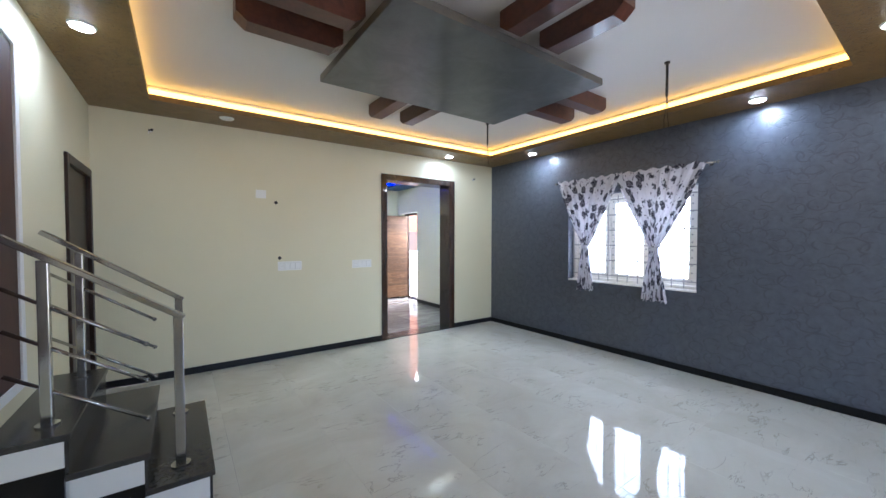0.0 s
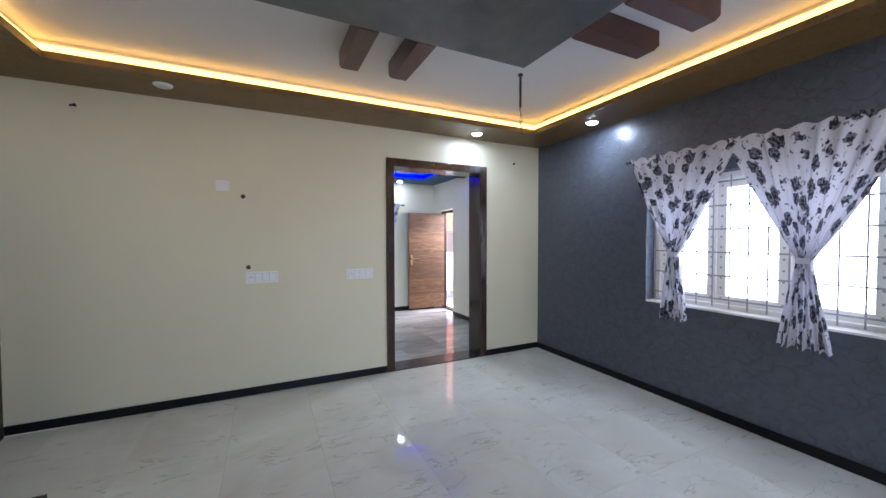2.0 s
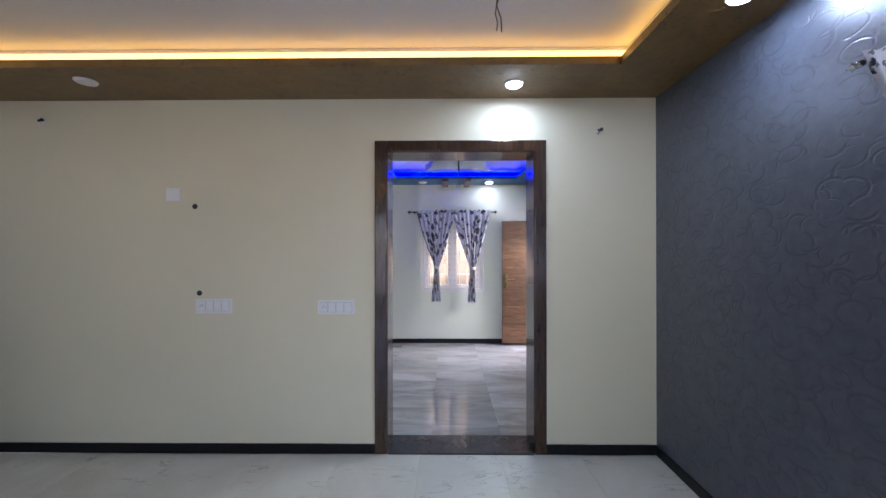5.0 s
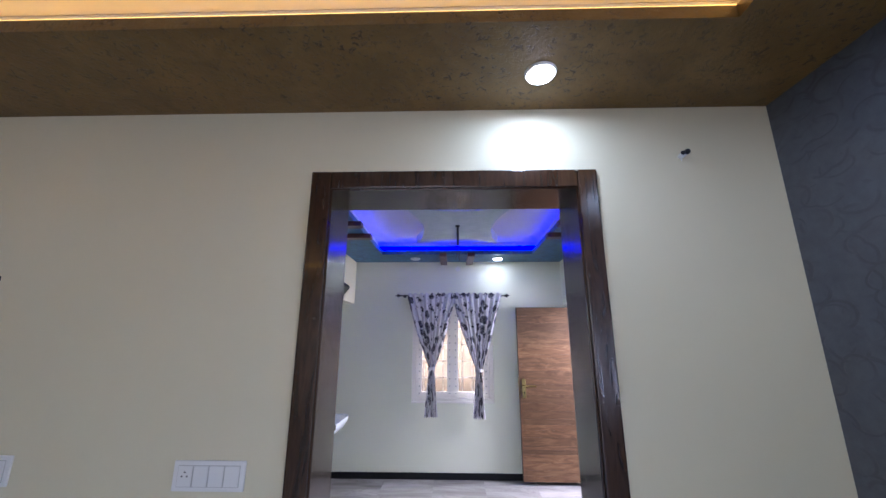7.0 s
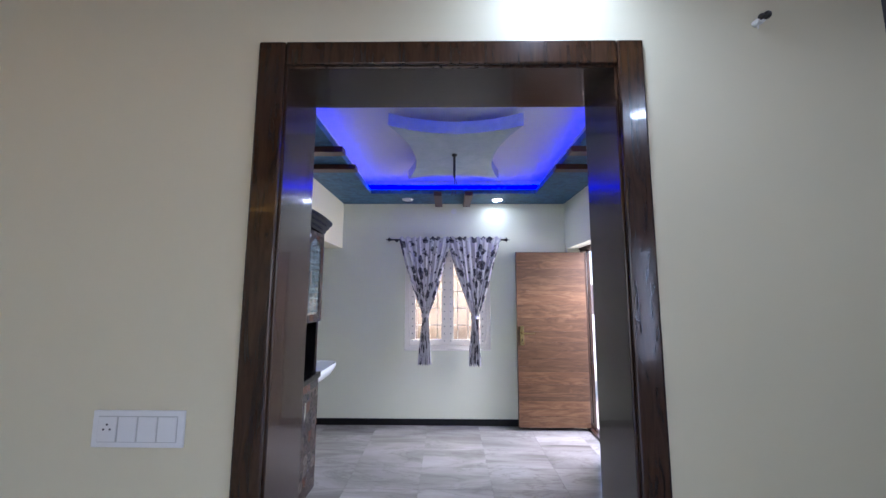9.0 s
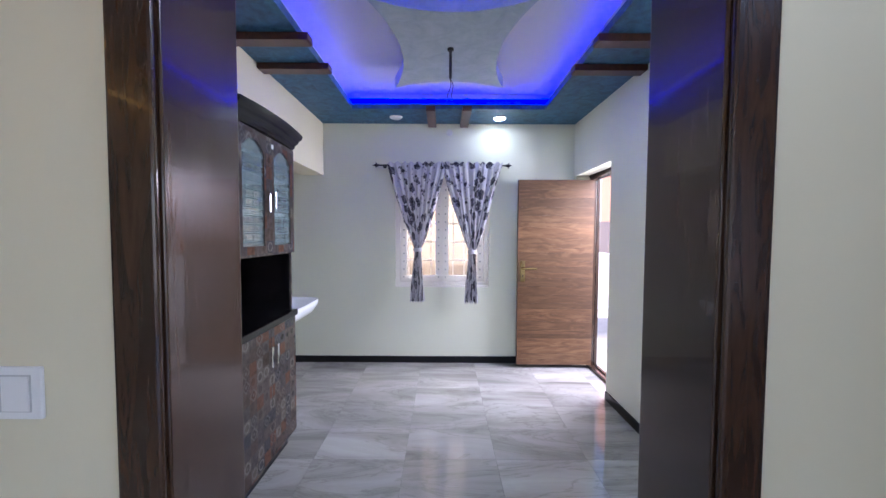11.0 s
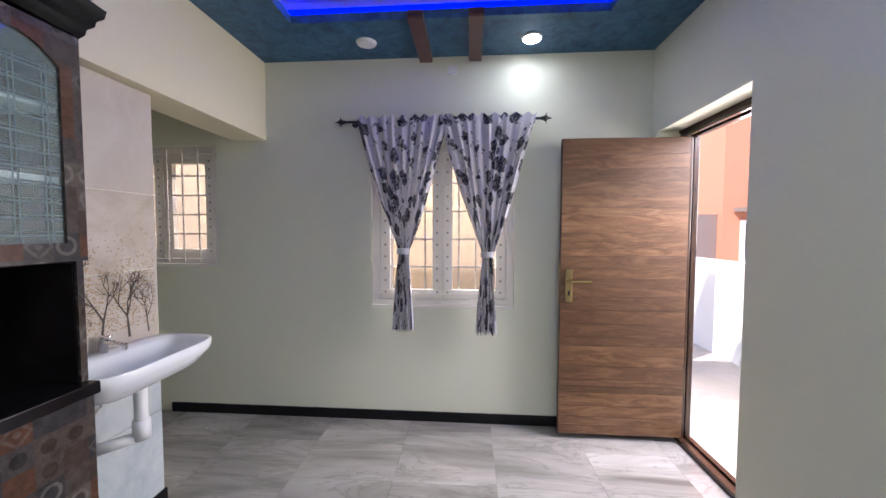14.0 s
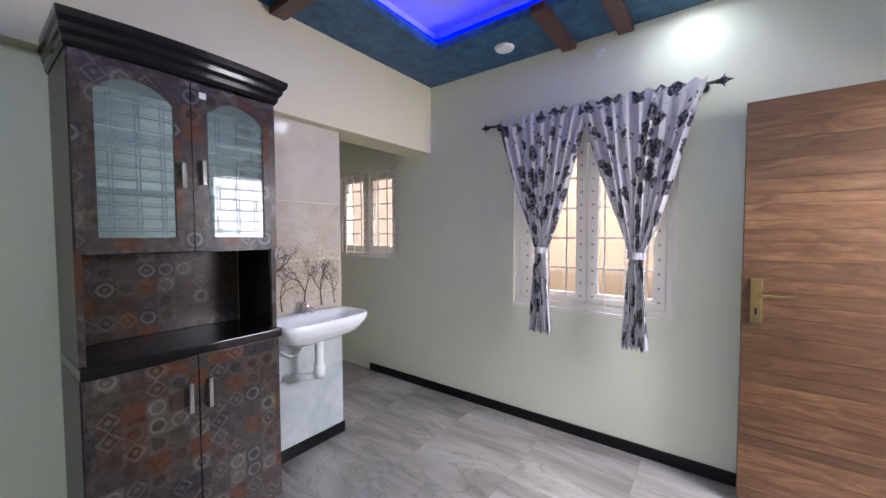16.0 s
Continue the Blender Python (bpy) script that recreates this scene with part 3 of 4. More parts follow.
window("window_3", "y", YB + 0.03, *WC, (0, 0.5, 1), "small cream white window with a steel grille", 1)


# ---- curtains ----
def curtain(axis, pos, u_a, u_b, tie, z_top, z_tie, z_end, flare, seed, parent, folds=8, fold=0.03, label=""):
    """Tied-back panel. u_a..u_b: width at the rod; tie: centre of the knot; flare: half width at the hem."""
    rnd = random.Random(seed)
    bm = bmesh.new()
    uvl = bm.loops.layers.uv.new("UVMap")
    nu, nv = 72, 46
    cloth = abs(u_b - u_a) * 1.35
    ph = [rnd.uniform(0, 6.28) for _ in range(4)]
    grid = []
    for j in range(nv + 1):
        v = j / nv
        z = z_top + (z_end - z_top) * v
        vt = (z_top - z_tie) / (z_top - z_end)
        if v < vt:
            q = v / vt
            s = (1 - q) ** 0.9
            half = s
            c0, c1 = u_a + (tie - u_a) * (1 - s), u_b + (tie - u_b) * (1 - s)
            sign = 1 if u_b > u_a else -1
            c0 -= sign * 0.033 * q
            c1 += sign * 0.033 * q
            amp = fold * (0.45 + 0.55 * q)
        else:
            q = (v - vt) / (1 - vt)
            sign = 1 if u_b > u_a else -1
            h = 0.033 + (flare - 0.033) * (q ** 0.8)
            c0, c1 = tie - sign * h, tie + sign * h
            amp = fold * (1 - 0.35 * q)
        row = []
        for i in range(nu + 1):
            u = i / nu
            w = math.sin(u * folds * 6.283 + ph[0]) + 0.4 * math.sin(u * folds * 2.3 * 6.283 + ph[1] + 2 * v)
            d = amp * w * 0.75 - 0.012
            d *= 0.35 if v < 0.03 else 1
            uu = c0 + (c1 - c0) * u + 0.006 * math.sin(9 * v + ph[2] + u * 20)
            zz = z + (0.012 * math.sin(u * folds * 6.283 + ph[3]) if v in (0.0, 1.0) else 0)
            row.append((bm.verts.new((pos + d, uu, zz) if axis == "x" else (uu, pos + d, zz)), (u * cloth + seed * 0.37, v * abs(z_top - z_end))))
        grid.append(row)
    for j in range(nv):
        for i in range(nu):
            q = [grid[j][i], grid[j][i + 1], grid[j + 1][i + 1], grid[j + 1][i]]
            f = bm.faces.new([p[0] for p in q])
            f.smooth = True
            for lp, p in zip(f.loops, q):
                lp[uvl].uv = p[1]
    ob = part("curtain_panel", bm, M["curtain"], parent, label, True)
    bt = bmesh.new()
    c = (pos - 0.012, tie, z_tie) if axis == "x" else (tie, pos - 0.012, z_tie)
    bmesh.ops.create_cone(bt, cap_ends=False, segments=18, radius1=0.048, radius2=0.045, depth=0.04, matrix=Matrix.Translation(c))
    for vv in bt.verts:
        if axis == "x":
            vv.co.x = c[0] + (vv.co.x - c[0]) * 0.85
        else:
            vv.co.y = c[1] + (vv.co.y - c[1]) * 0.85
    part("tie_band", bt, M["curtain"], ob, "", True)
    return ob


def curtain_rod(axis, pos, u0, u1, z, back, mat, label, finial):
    def P(u, d, zz):
        return (d, u, zz) if axis == "x" else (u, d, zz)
    t = thing("curtain_rod", P((u0 + u1) / 2, pos, z), label, "curtain rod")
    part("rod", tube(bmesh.new(), P(u0, pos, z), P(u1, pos, z), 0.009), mat, t, "", True)
    for u, s in ((u0, -1), (u1, 1)):
        bm = bmesh.new()
        tube(bm, P(u, pos, z), P(u + s * 0.015, pos, z), 0.013)
        ball(bm, P(u + s * 0.03, pos, z), finial)
        tube(bm, P(u + s * 0.03, pos, z), P(u + s * (0.03 + finial * 2.1), pos, z), finial * 0.7, 8, 0.002)
        for a in (-1, 1):
            tube(bm, P(u + s * 0.026, pos, z), P(u + s * 0.036, pos, z + a * finial * 1.7), finial * 0.45, 6, 0.002)
        part("finial", bm, mat, t, "", True)
        ub = u - s * 0.05
        part("bracket", tube(tube(bmesh.new(), P(ub, pos, z), P(ub, back - 0.004, z), 0.006), P(ub, back - 0.012, z), P(ub, back - 0.001, z), 0.022), mat, t)
    return t


curtain_rod("x", 4.50, 1.41, 3.28, 2.165, XR, M["steel"], "thin steel curtain rod on the grey wall", 0.012)
cu = thing("curtain", (4.50, 2.82, 0.7), "white curtain with grey flowers, tied in the middle, thin cotton", "curtain", "floral curtains")
curtain("x", 4.478, 3.265, 2.34, 2.825, 2.185, 1.29, 0.72, 0.125, 1, cu, 7)
cu = thing("curtain", (4.50, 1.95, 0.7), "white curtain with grey flowers, tied in the middle, thin cotton", "curtain", "floral curtains")
curtain("x", 4.474, 2.43, 1.45, 1.955, 2.185, 1.28, 0.69, 0.14, 2, cu, 7)
curtain_rod("y", 7.925, 2.42, 3.77, 2.11, YB, M["black"], "black curtain rod with pointed finials", 0.02)
cu = thing("curtain", (2.83, 7.925, 0.65), "white curtain with dark violet flowers, gathered and tied", "curtain", "floral curtains")
curtain("y", 7.902, 2.50, 3.16, 2.835, 2.135, 1.21, 0.65, 0.078, 3, cu, 9, 0.026)
cu = thing("curtain", (3.41, 7.925, 0.65), "white curtain with dark violet flowers, gathered and tied", "curtain", "floral curtains")
curtain("y", 7.898, 3.08, 3.74, 3.415, 2.135, 1.19, 0.64, 0.072, 4, cu, 9, 0.026)

# ---- doorway between the rooms ----
fr = thing("door_frame", (3.1, YA, 0), "wide dark polished teak door lining without a leaf", "door frame", kind="structure")
y0, y1 = YA - 0.016, YA2 + 0.012
part("jamb", bars([((2.454, y0, FZ), (2.545, YA - 0.001, 2.32))], 0.006), M["frame_wood"], fr)
part("jamb", bars([((3.665, y0, FZ), (3.752, YA - 0.001, 2.32))], 0.006), M["frame_wood"], fr)
part("head", bars([((2.546, y0, 2.238), (3.664, YA - 0.001, 2.32))], 0.006), M["frame_wood"], fr)
part("lining", bars([((2.507, YA + 0.001, FZ), (2.551, y1, 2.283))], 0.004), M["frame_wood"], fr)
part("lining", bars([((3.659, YA + 0.001, FZ), (3.703, y1, 2.283))], 0.004), M["frame_wood"], fr)
part("head_lining", bars([((2.552, YA + 0.001, 2.233), (3.658, y1, 2.283))], 0.004), M["frame_wood"], fr)
setting("threshold", bars([((2.552, YA - 0.01, FZ - 0.04), (3.658, YA2, FZ + 0.008))], 0.003), M["granite"], "dark granite threshold in the doorway", "threshold")


# ---- lights in the ceilings ----
def downlight(x, y, z, on, group):
    t = thing("downlight", (x, y, z), "round recessed downlight, lit cool white" if on else "round recessed downlight, switched off", "downlight", group)
    bm = bmesh.new()
    bmesh.ops.create_cone(bm, cap_ends=True, segments=32, radius1=0.062, radius2=0.066, depth=0.010, matrix=Matrix.Translation((x, y, z - 0.005)))
    part("rim", bm, M["plastic"], t)
    bm = bmesh.new()
    bmesh.ops.create_cone(bm, cap_ends=True, segments=32, radius1=0.052, radius2=0.054, depth=0.006, matrix=Matrix.Translation((x, y, z - 0.0125)))
    part("cover", bm, M["disc_on" if on else "disc_off"], t)
    if on:
        # the dining lamp at y 5.20 is added fill, hence its higher wattage
        lamp_disc("downlight_lamp", x, y, z - 0.03, SPOT_W if "hall" in group else (0.5 if y > 7 else 5.5), (0.68, 0.87, 1.0) if "hall" in group else (0.80, 1.0, 0.92))
    return t


SPOT_W = 1.6
for x, y, on in ((0.555, 4.40, False), (3.466, 4.47, True), (4.33, 3.60, True), (4.36, 1.05, True), (-0.30, 3.0, True), (3.50, 0.22, True)):
    downlight(x, y, Z1, on, "hall downlights")
# the pair at y 5.20 is unseen, added by symmetry to brighten the room
for x, y, on in ((2.62, 7.77, False), (3.68, 7.78, True), (3.68, 5.20, True), (2.62, 5.20, False)):
    downlight(x, y, Z2, on, "dining downlights")

# ---- ceiling ornaments ----
pl = thing("ceiling_plate", (1.98, 2.28, C1), "grey marbled square ceiling plate hung under crossed brown beams", "ceiling ornament")
part("plate", bars([((1.05, 1.66, 2.618), (2.90, 2.91, 2.672))], 0.004), M["plate"], pl)


def beam(a, b, w, z0, z1, cham):
    """Rectangular beam between plan points a and b, its lower ends cut at an angle."""
    a, b = Vector((*a, 0)), Vector((*b, 0))
    u = (b - a).normalized()
    n = Vector((-u.y, u.x, 0)) * w / 2
    prof = [(a + u * cham, z0), (b - u * cham, z0), (b, z0 + cham * 0.8), (b, z1), (a, z1), (a, z0 + cham * 0.8)]
    bm = bmesh.new()
    l = [bm.verts.new((*(p + n).xy, z)) for p, z in prof]
    r = [bm.verts.new((*(p - n).xy, z)) for p, z in prof]
    bm.faces.new(l), bm.faces.new(r)
    for i in range(6):
        bm.faces.new([l[i], l[(i + 1) % 6], r[(i + 1) % 6], r[i]])
    return bm


for y in (2.10, 2.46):
    for xa, xb in ((0.42, 1.048), (2.902, 3.60)):
        part("beam", beam((xa, y), (xb, y), 0.12, 2.645, 2.789, 0.06), M["beam"], pl, "reddish brown wooden beam")
for x in (1.82, 2.19):
    for ya, yb in ((1.08, 1.658), (2.912, 3.58)):
        part("beam", beam((x, ya), (x, yb), 0.12, 2.645, 2.788, 0.06), M["beam"], pl, "reddish brown wooden beam")
part("spacer", bars([((1.4, 1.9, 2.673), (2.55, 2.67, 2.789))]), M["beam"], pl)

p2 = thing("ceiling_plate", (3.15, 6.4, C2), "pale blue marbled ceiling plate with four concave sides", "ceiling ornament")
bm = bmesh.new()
crn = [(2.69, 5.92), (3.61, 5.92), (3.60, 7.10), (2.70, 7.10)]
outl = []
for i in range(4):
    (ax, ay), (bx, by) = crn[i], crn[(i + 1) % 4]
    n = Vector((-(by - ay), bx - ax)).normalized()
    for s in range(14):
        q = s / 14
        dd = 0.13 * 4 * q * (1 - q)
        outl.append((ax + (bx - ax) * q + n.x * dd, ay + (by - ay) * q + n.y * dd))
lo = [bm.verts.new((x, y, 2.60)) for x, y in outl]
hi = [bm.verts.new((x, y, 2.69)) for x, y in outl]
bm.faces.new(lo), bm.faces.new(hi)
for i in range(len(lo)):
    j = (i + 1) % len(lo)
    bm.faces.new([lo[i], lo[j], hi[j], hi[i]])
part("plate", bm, M["plate_blue"], p2)
part("spacer", bars([((2.95, 6.15, 2.692), (3.35, 6.85, 2.738))]), M["ceil"], p2)
for lo_, hi_ in (((1.80, 6.24), (2.30, 6.24)), ((1.80, 6.63), (2.30, 6.63)), ((4.02, 6.24), (4.53, 6.24)), ((4.02, 6.63), (4.53, 6.63)),
                 ((2.985, 7.44), (2.985, 7.99)), ((3.325, 7.44), (3.325, 7.99)), ((2.985, 4.985), (2.985, 5.54)), ((3.325, 4.985), (3.325, 5.54))):
    bt = thing("ceiling_batten", (*lo_, Z2), "short dark brown wooden batten on the blue ceiling border", "ceiling batten", "dining ceiling battens")
    part("batten", beam(lo_, hi_, 0.085, Z2 - 0.045, Z2 - 0.001, 0.01), M["beam"], bt)


def curve_wire(bm, pts, r, seg=6):
    for a, b in zip(pts, pts[1:]):
        tube(bm, a, b, r, seg)
    return bm


def hanging_wire(x, y, z, drop, tail, seed):
    rnd = random.Random(seed)
    t = thing("hanging_wire", (x, y, z), "black conduit with loose thin wires hanging from the ceiling", "hanging wire")
    bm = tube(bmesh.new(), (x, y, z), (x, y, z - drop), 0.010)
    tube(bm, (x, y, z), (x, y, z - 0.012), 0.022)
    part("conduit", bm, M["black"], t, "", True)
    for q in range(2):
        pts, px, py = [], x, y
        for i in range(9):
            pts.append((px, py, z - drop + 0.01 - tail * i / 8))
            px += rnd.uniform(-0.008, 0.010)
            py += rnd.uniform(-0.008, 0.008)
        part("wire", curve_wire(bmesh.new(), pts, 0.0025), M["branch"], t, "", True)
    return t


hanging_wire(3.18, 3.31, C1, 0.27, 0.22, 5)
hanging_wire(3.29, 1.35, C1, 0.27, 0.25, 6)
hanging_wire(3.15, 6.45, 2.60, 0.19, 0.17, 7)


# ---- small fittings on the cream wall ----
def switch_plate(x0, x1, z0, z1, y, modules):
    t = thing("switch_plate", ((x0 + x1) / 2, y, z0), "white modular switch plate on the cream wall" if modules > 1 else "blank white square cover plate on the cream wall", "switch plate")
    part("plate", bars([((x0, y - 0.010, z0), (x1, y - 0.001, z1))], 0.003), M["plastic"], t)
    if modules > 1:
        w = (x1 - x0 - 0.036) / modules
        for i in range(modules):
            a = x0 + 0.018 + w * i
            part("well", bars([((a + 0.0005, y - 0.0112, z0 + 0.0155), (a + w - 0.0005, y - 0.0101, z1 - 0.0155))]), M["well"], t)
            sw = part("rocker", bars([((a + 0.003, y - 0.014, z0 + 0.018), (a + w - 0.003, y - 0.0113, z1 - 0.018))], 0.0012), M["plastic"], t)
            if i == 0:
                bm = bmesh.new()
                for hx, hz in ((-0.010, 0.0), (0.010, 0.0), (0, 0.014)):
                    tube(bm, (a + w / 2 + hx, y - 0.0145, (z0 + z1) / 2 + hz), (a + w / 2 + hx, y - 0.0142, (z0 + z1) / 2 + hz), 0.0035, 8)
                part("socket_hole", bm, M["black"], sw)


switch_plate(1.09, 1.366, 1.012, 1.122, YA, 4)
switch_plate(2.02, 2.30, 1.005, 1.112, YA, 4)
switch_plate(0.862, 0.972, 1.868, 1.965, YA, 1)
for x, z in ((1.113, 1.165), (1.078, 1.826)):
    t = thing("wall_hole", (x, YA, z), "small round black cable hole in the cream wall", "cable hole")
    part("sleeve", tube(bmesh.new(), (x, YA - 0.003, z), (x, YA + 0.001, z), 0.020, 20), M["black"], t)
for x, z in ((4.144, 2.385), (-0.08, 2.475)):
    t = thing("lamp_holder_stub", (x, YA, z), "bare wall lamp wiring stub with a black connector", "wiring stub")
    part("bracket", tube(bmesh.new(), (x, YA, z), (x, YA - 0.03, z - 0.004), 0.012), M["plastic"], t)
    part("connector", ball(ball(bmesh.new(), (x + 0.012, YA - 0.035, z + 0.006), 0.013), (x - 0.008, YA - 0.036, z), 0.010), M["black"], t)
    part("wire", curve_wire(bmesh.new(), [(x - 0.012, YA - 0.034, z), (x - 0.016, YA - 0.03, z - 0.02), (x - 0.012, YA - 0.024, z - 0.035)], 0.003), M["plastic"], t)
t = thing("wall_outlet", (3.17, YB, 2.47), "round white cable outlet above the curtain", "wall outlet")
part("cover", tube(bmesh.new(), (3.17, YB, 2.475), (3.17, YB - 0.012, 2.475), 0.034, 24), M["plastic"], t)
part("knob", tube(bmesh.new(), (3.17, YB - 0.0125, 2.475), (3.17, YB - 0.02, 2.475), 0.012, 16), M["plastic"], t)

# ---- side door of the dining room ----
df = thing("door_frame", (4.72, 7.5, 0), "dark brown grooved frame around the open side doorway", "door frame", kind="structure")
for xa, xb in ((4.675, 4.70), (4.706, 4.735), (4.741, 4.775)):
    k0 = 0.012 if xa == 4.706 else 0.0
    part("post", bars([((xa, 7.885, FZ), (xb, 7.928, 1.96))], 0.003), M["frame_wood"], df)
    part("post", bars([((xa, 7.117, FZ), (xb, 7.160 - k0, 1.96))], 0.003), M["frame_wood"], df)
    part("head", bars([((xa, 7.117, 1.962 + k0), (xb, 7.928, 2.006))], 0.003), M["frame_wood"], df)
    part("sill", bars([((xa, 7.161, FZ - 0.02), (xb, 7.884, FZ + 0.03 - k0))], 0.003), M["frame_wood"], df)
part("head_filler", bars([((4.665, 7.117, 1.99), (4.78, 7.928, 2.0075))]), M["door_dark"], df)
setting("doorway_floor", bars([((4.53, 7.117, FZ - 0.04), (4.674, 7.928, FZ))]), M["floor_grey"], "grey stone strip in the side doorway", "floor")
dr = thing("door_1", (4.69, 7.87, 0), "walnut horizontal plank door standing open against the wall", "door", kind="structure")
part("core", bars([((3.895, 7.846, FZ + 0.035), (4.695, 7.882, 1.952))], 0.002), M["plank_edge"], dr)
rnd = random.Random(3)
z = FZ + 0.037
while z < 1.94:
    h = min(rnd.choice((0.045, 0.06, 0.075, 0.09)), 1.95 - z)
    if 1.95 - z - h < 0.03:
        h = 1.95 - z
    part("plank", bars([((3.897, 7.8405, z + 0.0008), (4.693, 7.8455, z + h - 0.0008))], 0.0006), M["plank"], dr)
    z += h
hd = part("door_handle", bars([((3.925, 7.832, 0.88), (3.972, 7.840, 1.10))], 0.003), M["brass"], dr, "antique brass handle plate")
bm = tube(bmesh.new(), (3.95, 7.832, 1.02), (3.95, 7.79, 1.02), 0.010)
box(bm, (3.938, 7.782, 1.011), (4.085, 7.796, 1.029), 0.004)
part("lever", bm, M["brass"], hd)
part("keyhole", bars([((3.944, 7.8295, 0.925), (3.954, 7.8315, 0.955))]), M["black"], hd)
part("lock_edge", bars([((3.892, 7.852, 0.86), (3.8945, 7.876, 1.12))]), M["brass"], dr)

# ---- crockery cabinet ----
cb = thing("crockery_cabinet", (1.93, 6.07, 0), "tall crockery cabinet in brown patchwork tile laminate with glass doors", "cabinet")
ca, cz, xf = 5.745, 6.435, 2.112
part("base", bars([((XT + 0.012, ca, 0.05), (xf - 0.022, cz, 0.83))]), M["patchwork"], cb)
part("plinth", bars([((XT + 0.014, ca + 0.03, FZ), (xf - 0.06, cz - 0.01, 0.048))]), M["skirting"], cb, "black recessed plinth")
part("counter", bars([((XT + 0.012, ca - 0.002, 0.832), (xf + 0.014, cz + 0.006, 0.872))], 0.005), M["black_gloss"], cb, "black polished granite shelf")
part("side_panel", bars([((XT + 0.012, ca, 0.874), (xf - 0.022, ca + 0.02, 1.95))]), M["patchwork"], cb)
sd = part("side_panel", bars([((XT + 0.012, cz - 0.02, 0.874), (xf - 0.022, cz, 1.95))]), M["patchwork"], cb)
part("inner_lining", bars([((XT + 0.03, cz - 0.026, 0.874), (xf - 0.03, cz - 0.021, 1.245))]), M["black_gloss"], cb, "black lining of the open shelf")
part("back_panel", bars([((XT + 0.012, ca + 0.021, 0.874), (XT + 0.026, cz - 0.028, 1.27))]), M["patchwork"], cb)
part("upper_back", bars([((XT + 0.012, ca + 0.021, 1.272), (XT + 0.026, cz - 0.021, 1.95))]), M["white"], cb)
part("upper_floor", bars([((XT + 0.028, ca + 0.021, 1.25), (xf - 0.022, cz - 0.021, 1.27))]), M["black_gloss"], cb)
for zz in (1.49, 1.70):
    part("shelf", bars([((XT + 0.028, ca + 0.022, zz), (xf - 0.05, cz - 0.022, zz + 0.016))]), M["white"], cb, "white inner shelf")
part("top_board", bars([((XT + 0.012, ca, 1.951), (xf - 0.022, cz, 1.962))]), M["patchwork"], cb)
# crown: stepped cornice with a bowed front
bm = bmesh.new()
steps = [(1.930, 0.012), (1.945, 0.03), (1.962, 0.034), (1.975, 0.055), (1.992, 0.06), (2.006, 0.082), (2.03, 0.088), (2.034, 0.07)]
rings = []
for zz, ov in steps:
    ring_v = [bm.verts.new((XT + 0.012, ca - ov * 0.3, zz))]
    for s in range(17):
        q = s / 16
        ring_v.append(bm.verts.new((xf - 0.02 + ov * 0.75 + 0.022 * 4 * q * (1 - q), ca - ov * 0.3 + (cz - ca + ov * 0.8) * q, zz + 0.006 * 4 * q * (1 - q))))
    ring_v.append(bm.verts.new((XT + 0.012, cz + ov * 0.5, zz)))
    rings.append(ring_v)
for r1, r2 in zip(rings, rings[1:]):
    for i in range(len(r1)):
        j = (i + 1) % len(r1)
        bm.faces.new([r1[i], r1[j], r2[j], r2[i]])
bm.faces.new(rings[0]), bm.faces.new(rings[-1])
part("crown", bm, M["black_gloss"], cb, "black lacquered stepped cornice")


def arched_door(ya, yb, za, zb, parent):
    """Framed door with an arched glass light; one ring of outer points joined to one of inner points."""
    bm = bmesh.new()
    m, N = 0.056, 12
    ia, ib, ja, jb = ya + m, yb - m, za + 0.055, zb - 0.05
    inner = [(ia, ja), (ib, ja)] + [(ib + (ia - ib) * s / N, jb - 0.06 + 0.06 * (1 - (2 * s / N - 1) ** 2)) for s in range(N + 1)]
    outer = [(ya, za), (yb, za)] + [(yb + (ya - yb) * s / N, zb) for s in range(N + 1)]
    vs = [[bm.verts.new((x, *p)) for p in ring] for x in (xf - 0.02, xf) for ring in (outer, inner)]
    o1, i1, o2, i2 = vs
    L = len(o1)
    for i in range(L):
        j = (i + 1) % L
        bm.faces.new([o1[i], o1[j], i1[j], i1[i]]), bm.faces.new([o2[i], o2[j], i2[j], i2[i]])
        bm.faces.new([o1[i], o1[j], o2[j], o2[i]]), bm.faces.new([i1[i], i1[j], i2[j], i2[i]])
    d = part("door", bm, M["patchwork"], parent, "framed door with an arched glass light")
    g = bmesh.new()
    f1 = [g.verts.new((xf - 0.008, *p)) for p in inner]
    f2 = [g.verts.new((xf - 0.012, *p)) for p in inner]
    g.faces.new(f1), g.faces.new(f2)
    for i in range(L):
        g.faces.new([f1[i], f1[(i + 1) % L], f2[(i + 1) % L], f2[i]])
    gl = part("glass", g, M["cab_glass"], d, "greenish glass pane with etched bands")
    gl.visible_shadow = False
    for zz in [ja + 0.02 + 0.046 * q for q in range(12)]:
        if zz < jb - 0.065:
            part("etched_band", bars([((xf - 0.0078, ia + 0.004, zz), (xf - 0.0074, ib - 0.004, zz + 0.006))]), M["etch"], d)
            part("etched_band", bars([((xf - 0.0078, ia + 0.004, zz + 0.012), (xf - 0.0074, ib - 0.004, zz + 0.015))]), M["etch"], d)
    for yy in (ia + 0.03, ia + 0.042, (ia + ib) / 2 - 0.006, (ia + ib) / 2 + 0.006, ib - 0.045, ib - 0.033):
        part("etched_band", bars([((xf - 0.0073, yy, ja + 0.01), (xf - 0.0070, yy + 0.004, jb - 0.062))]), M["etch"], d)
    return d


M["etch"] = Mat("etched_grey_lines", 0.5, 0, (0.11, 0.165, 0.165)).m


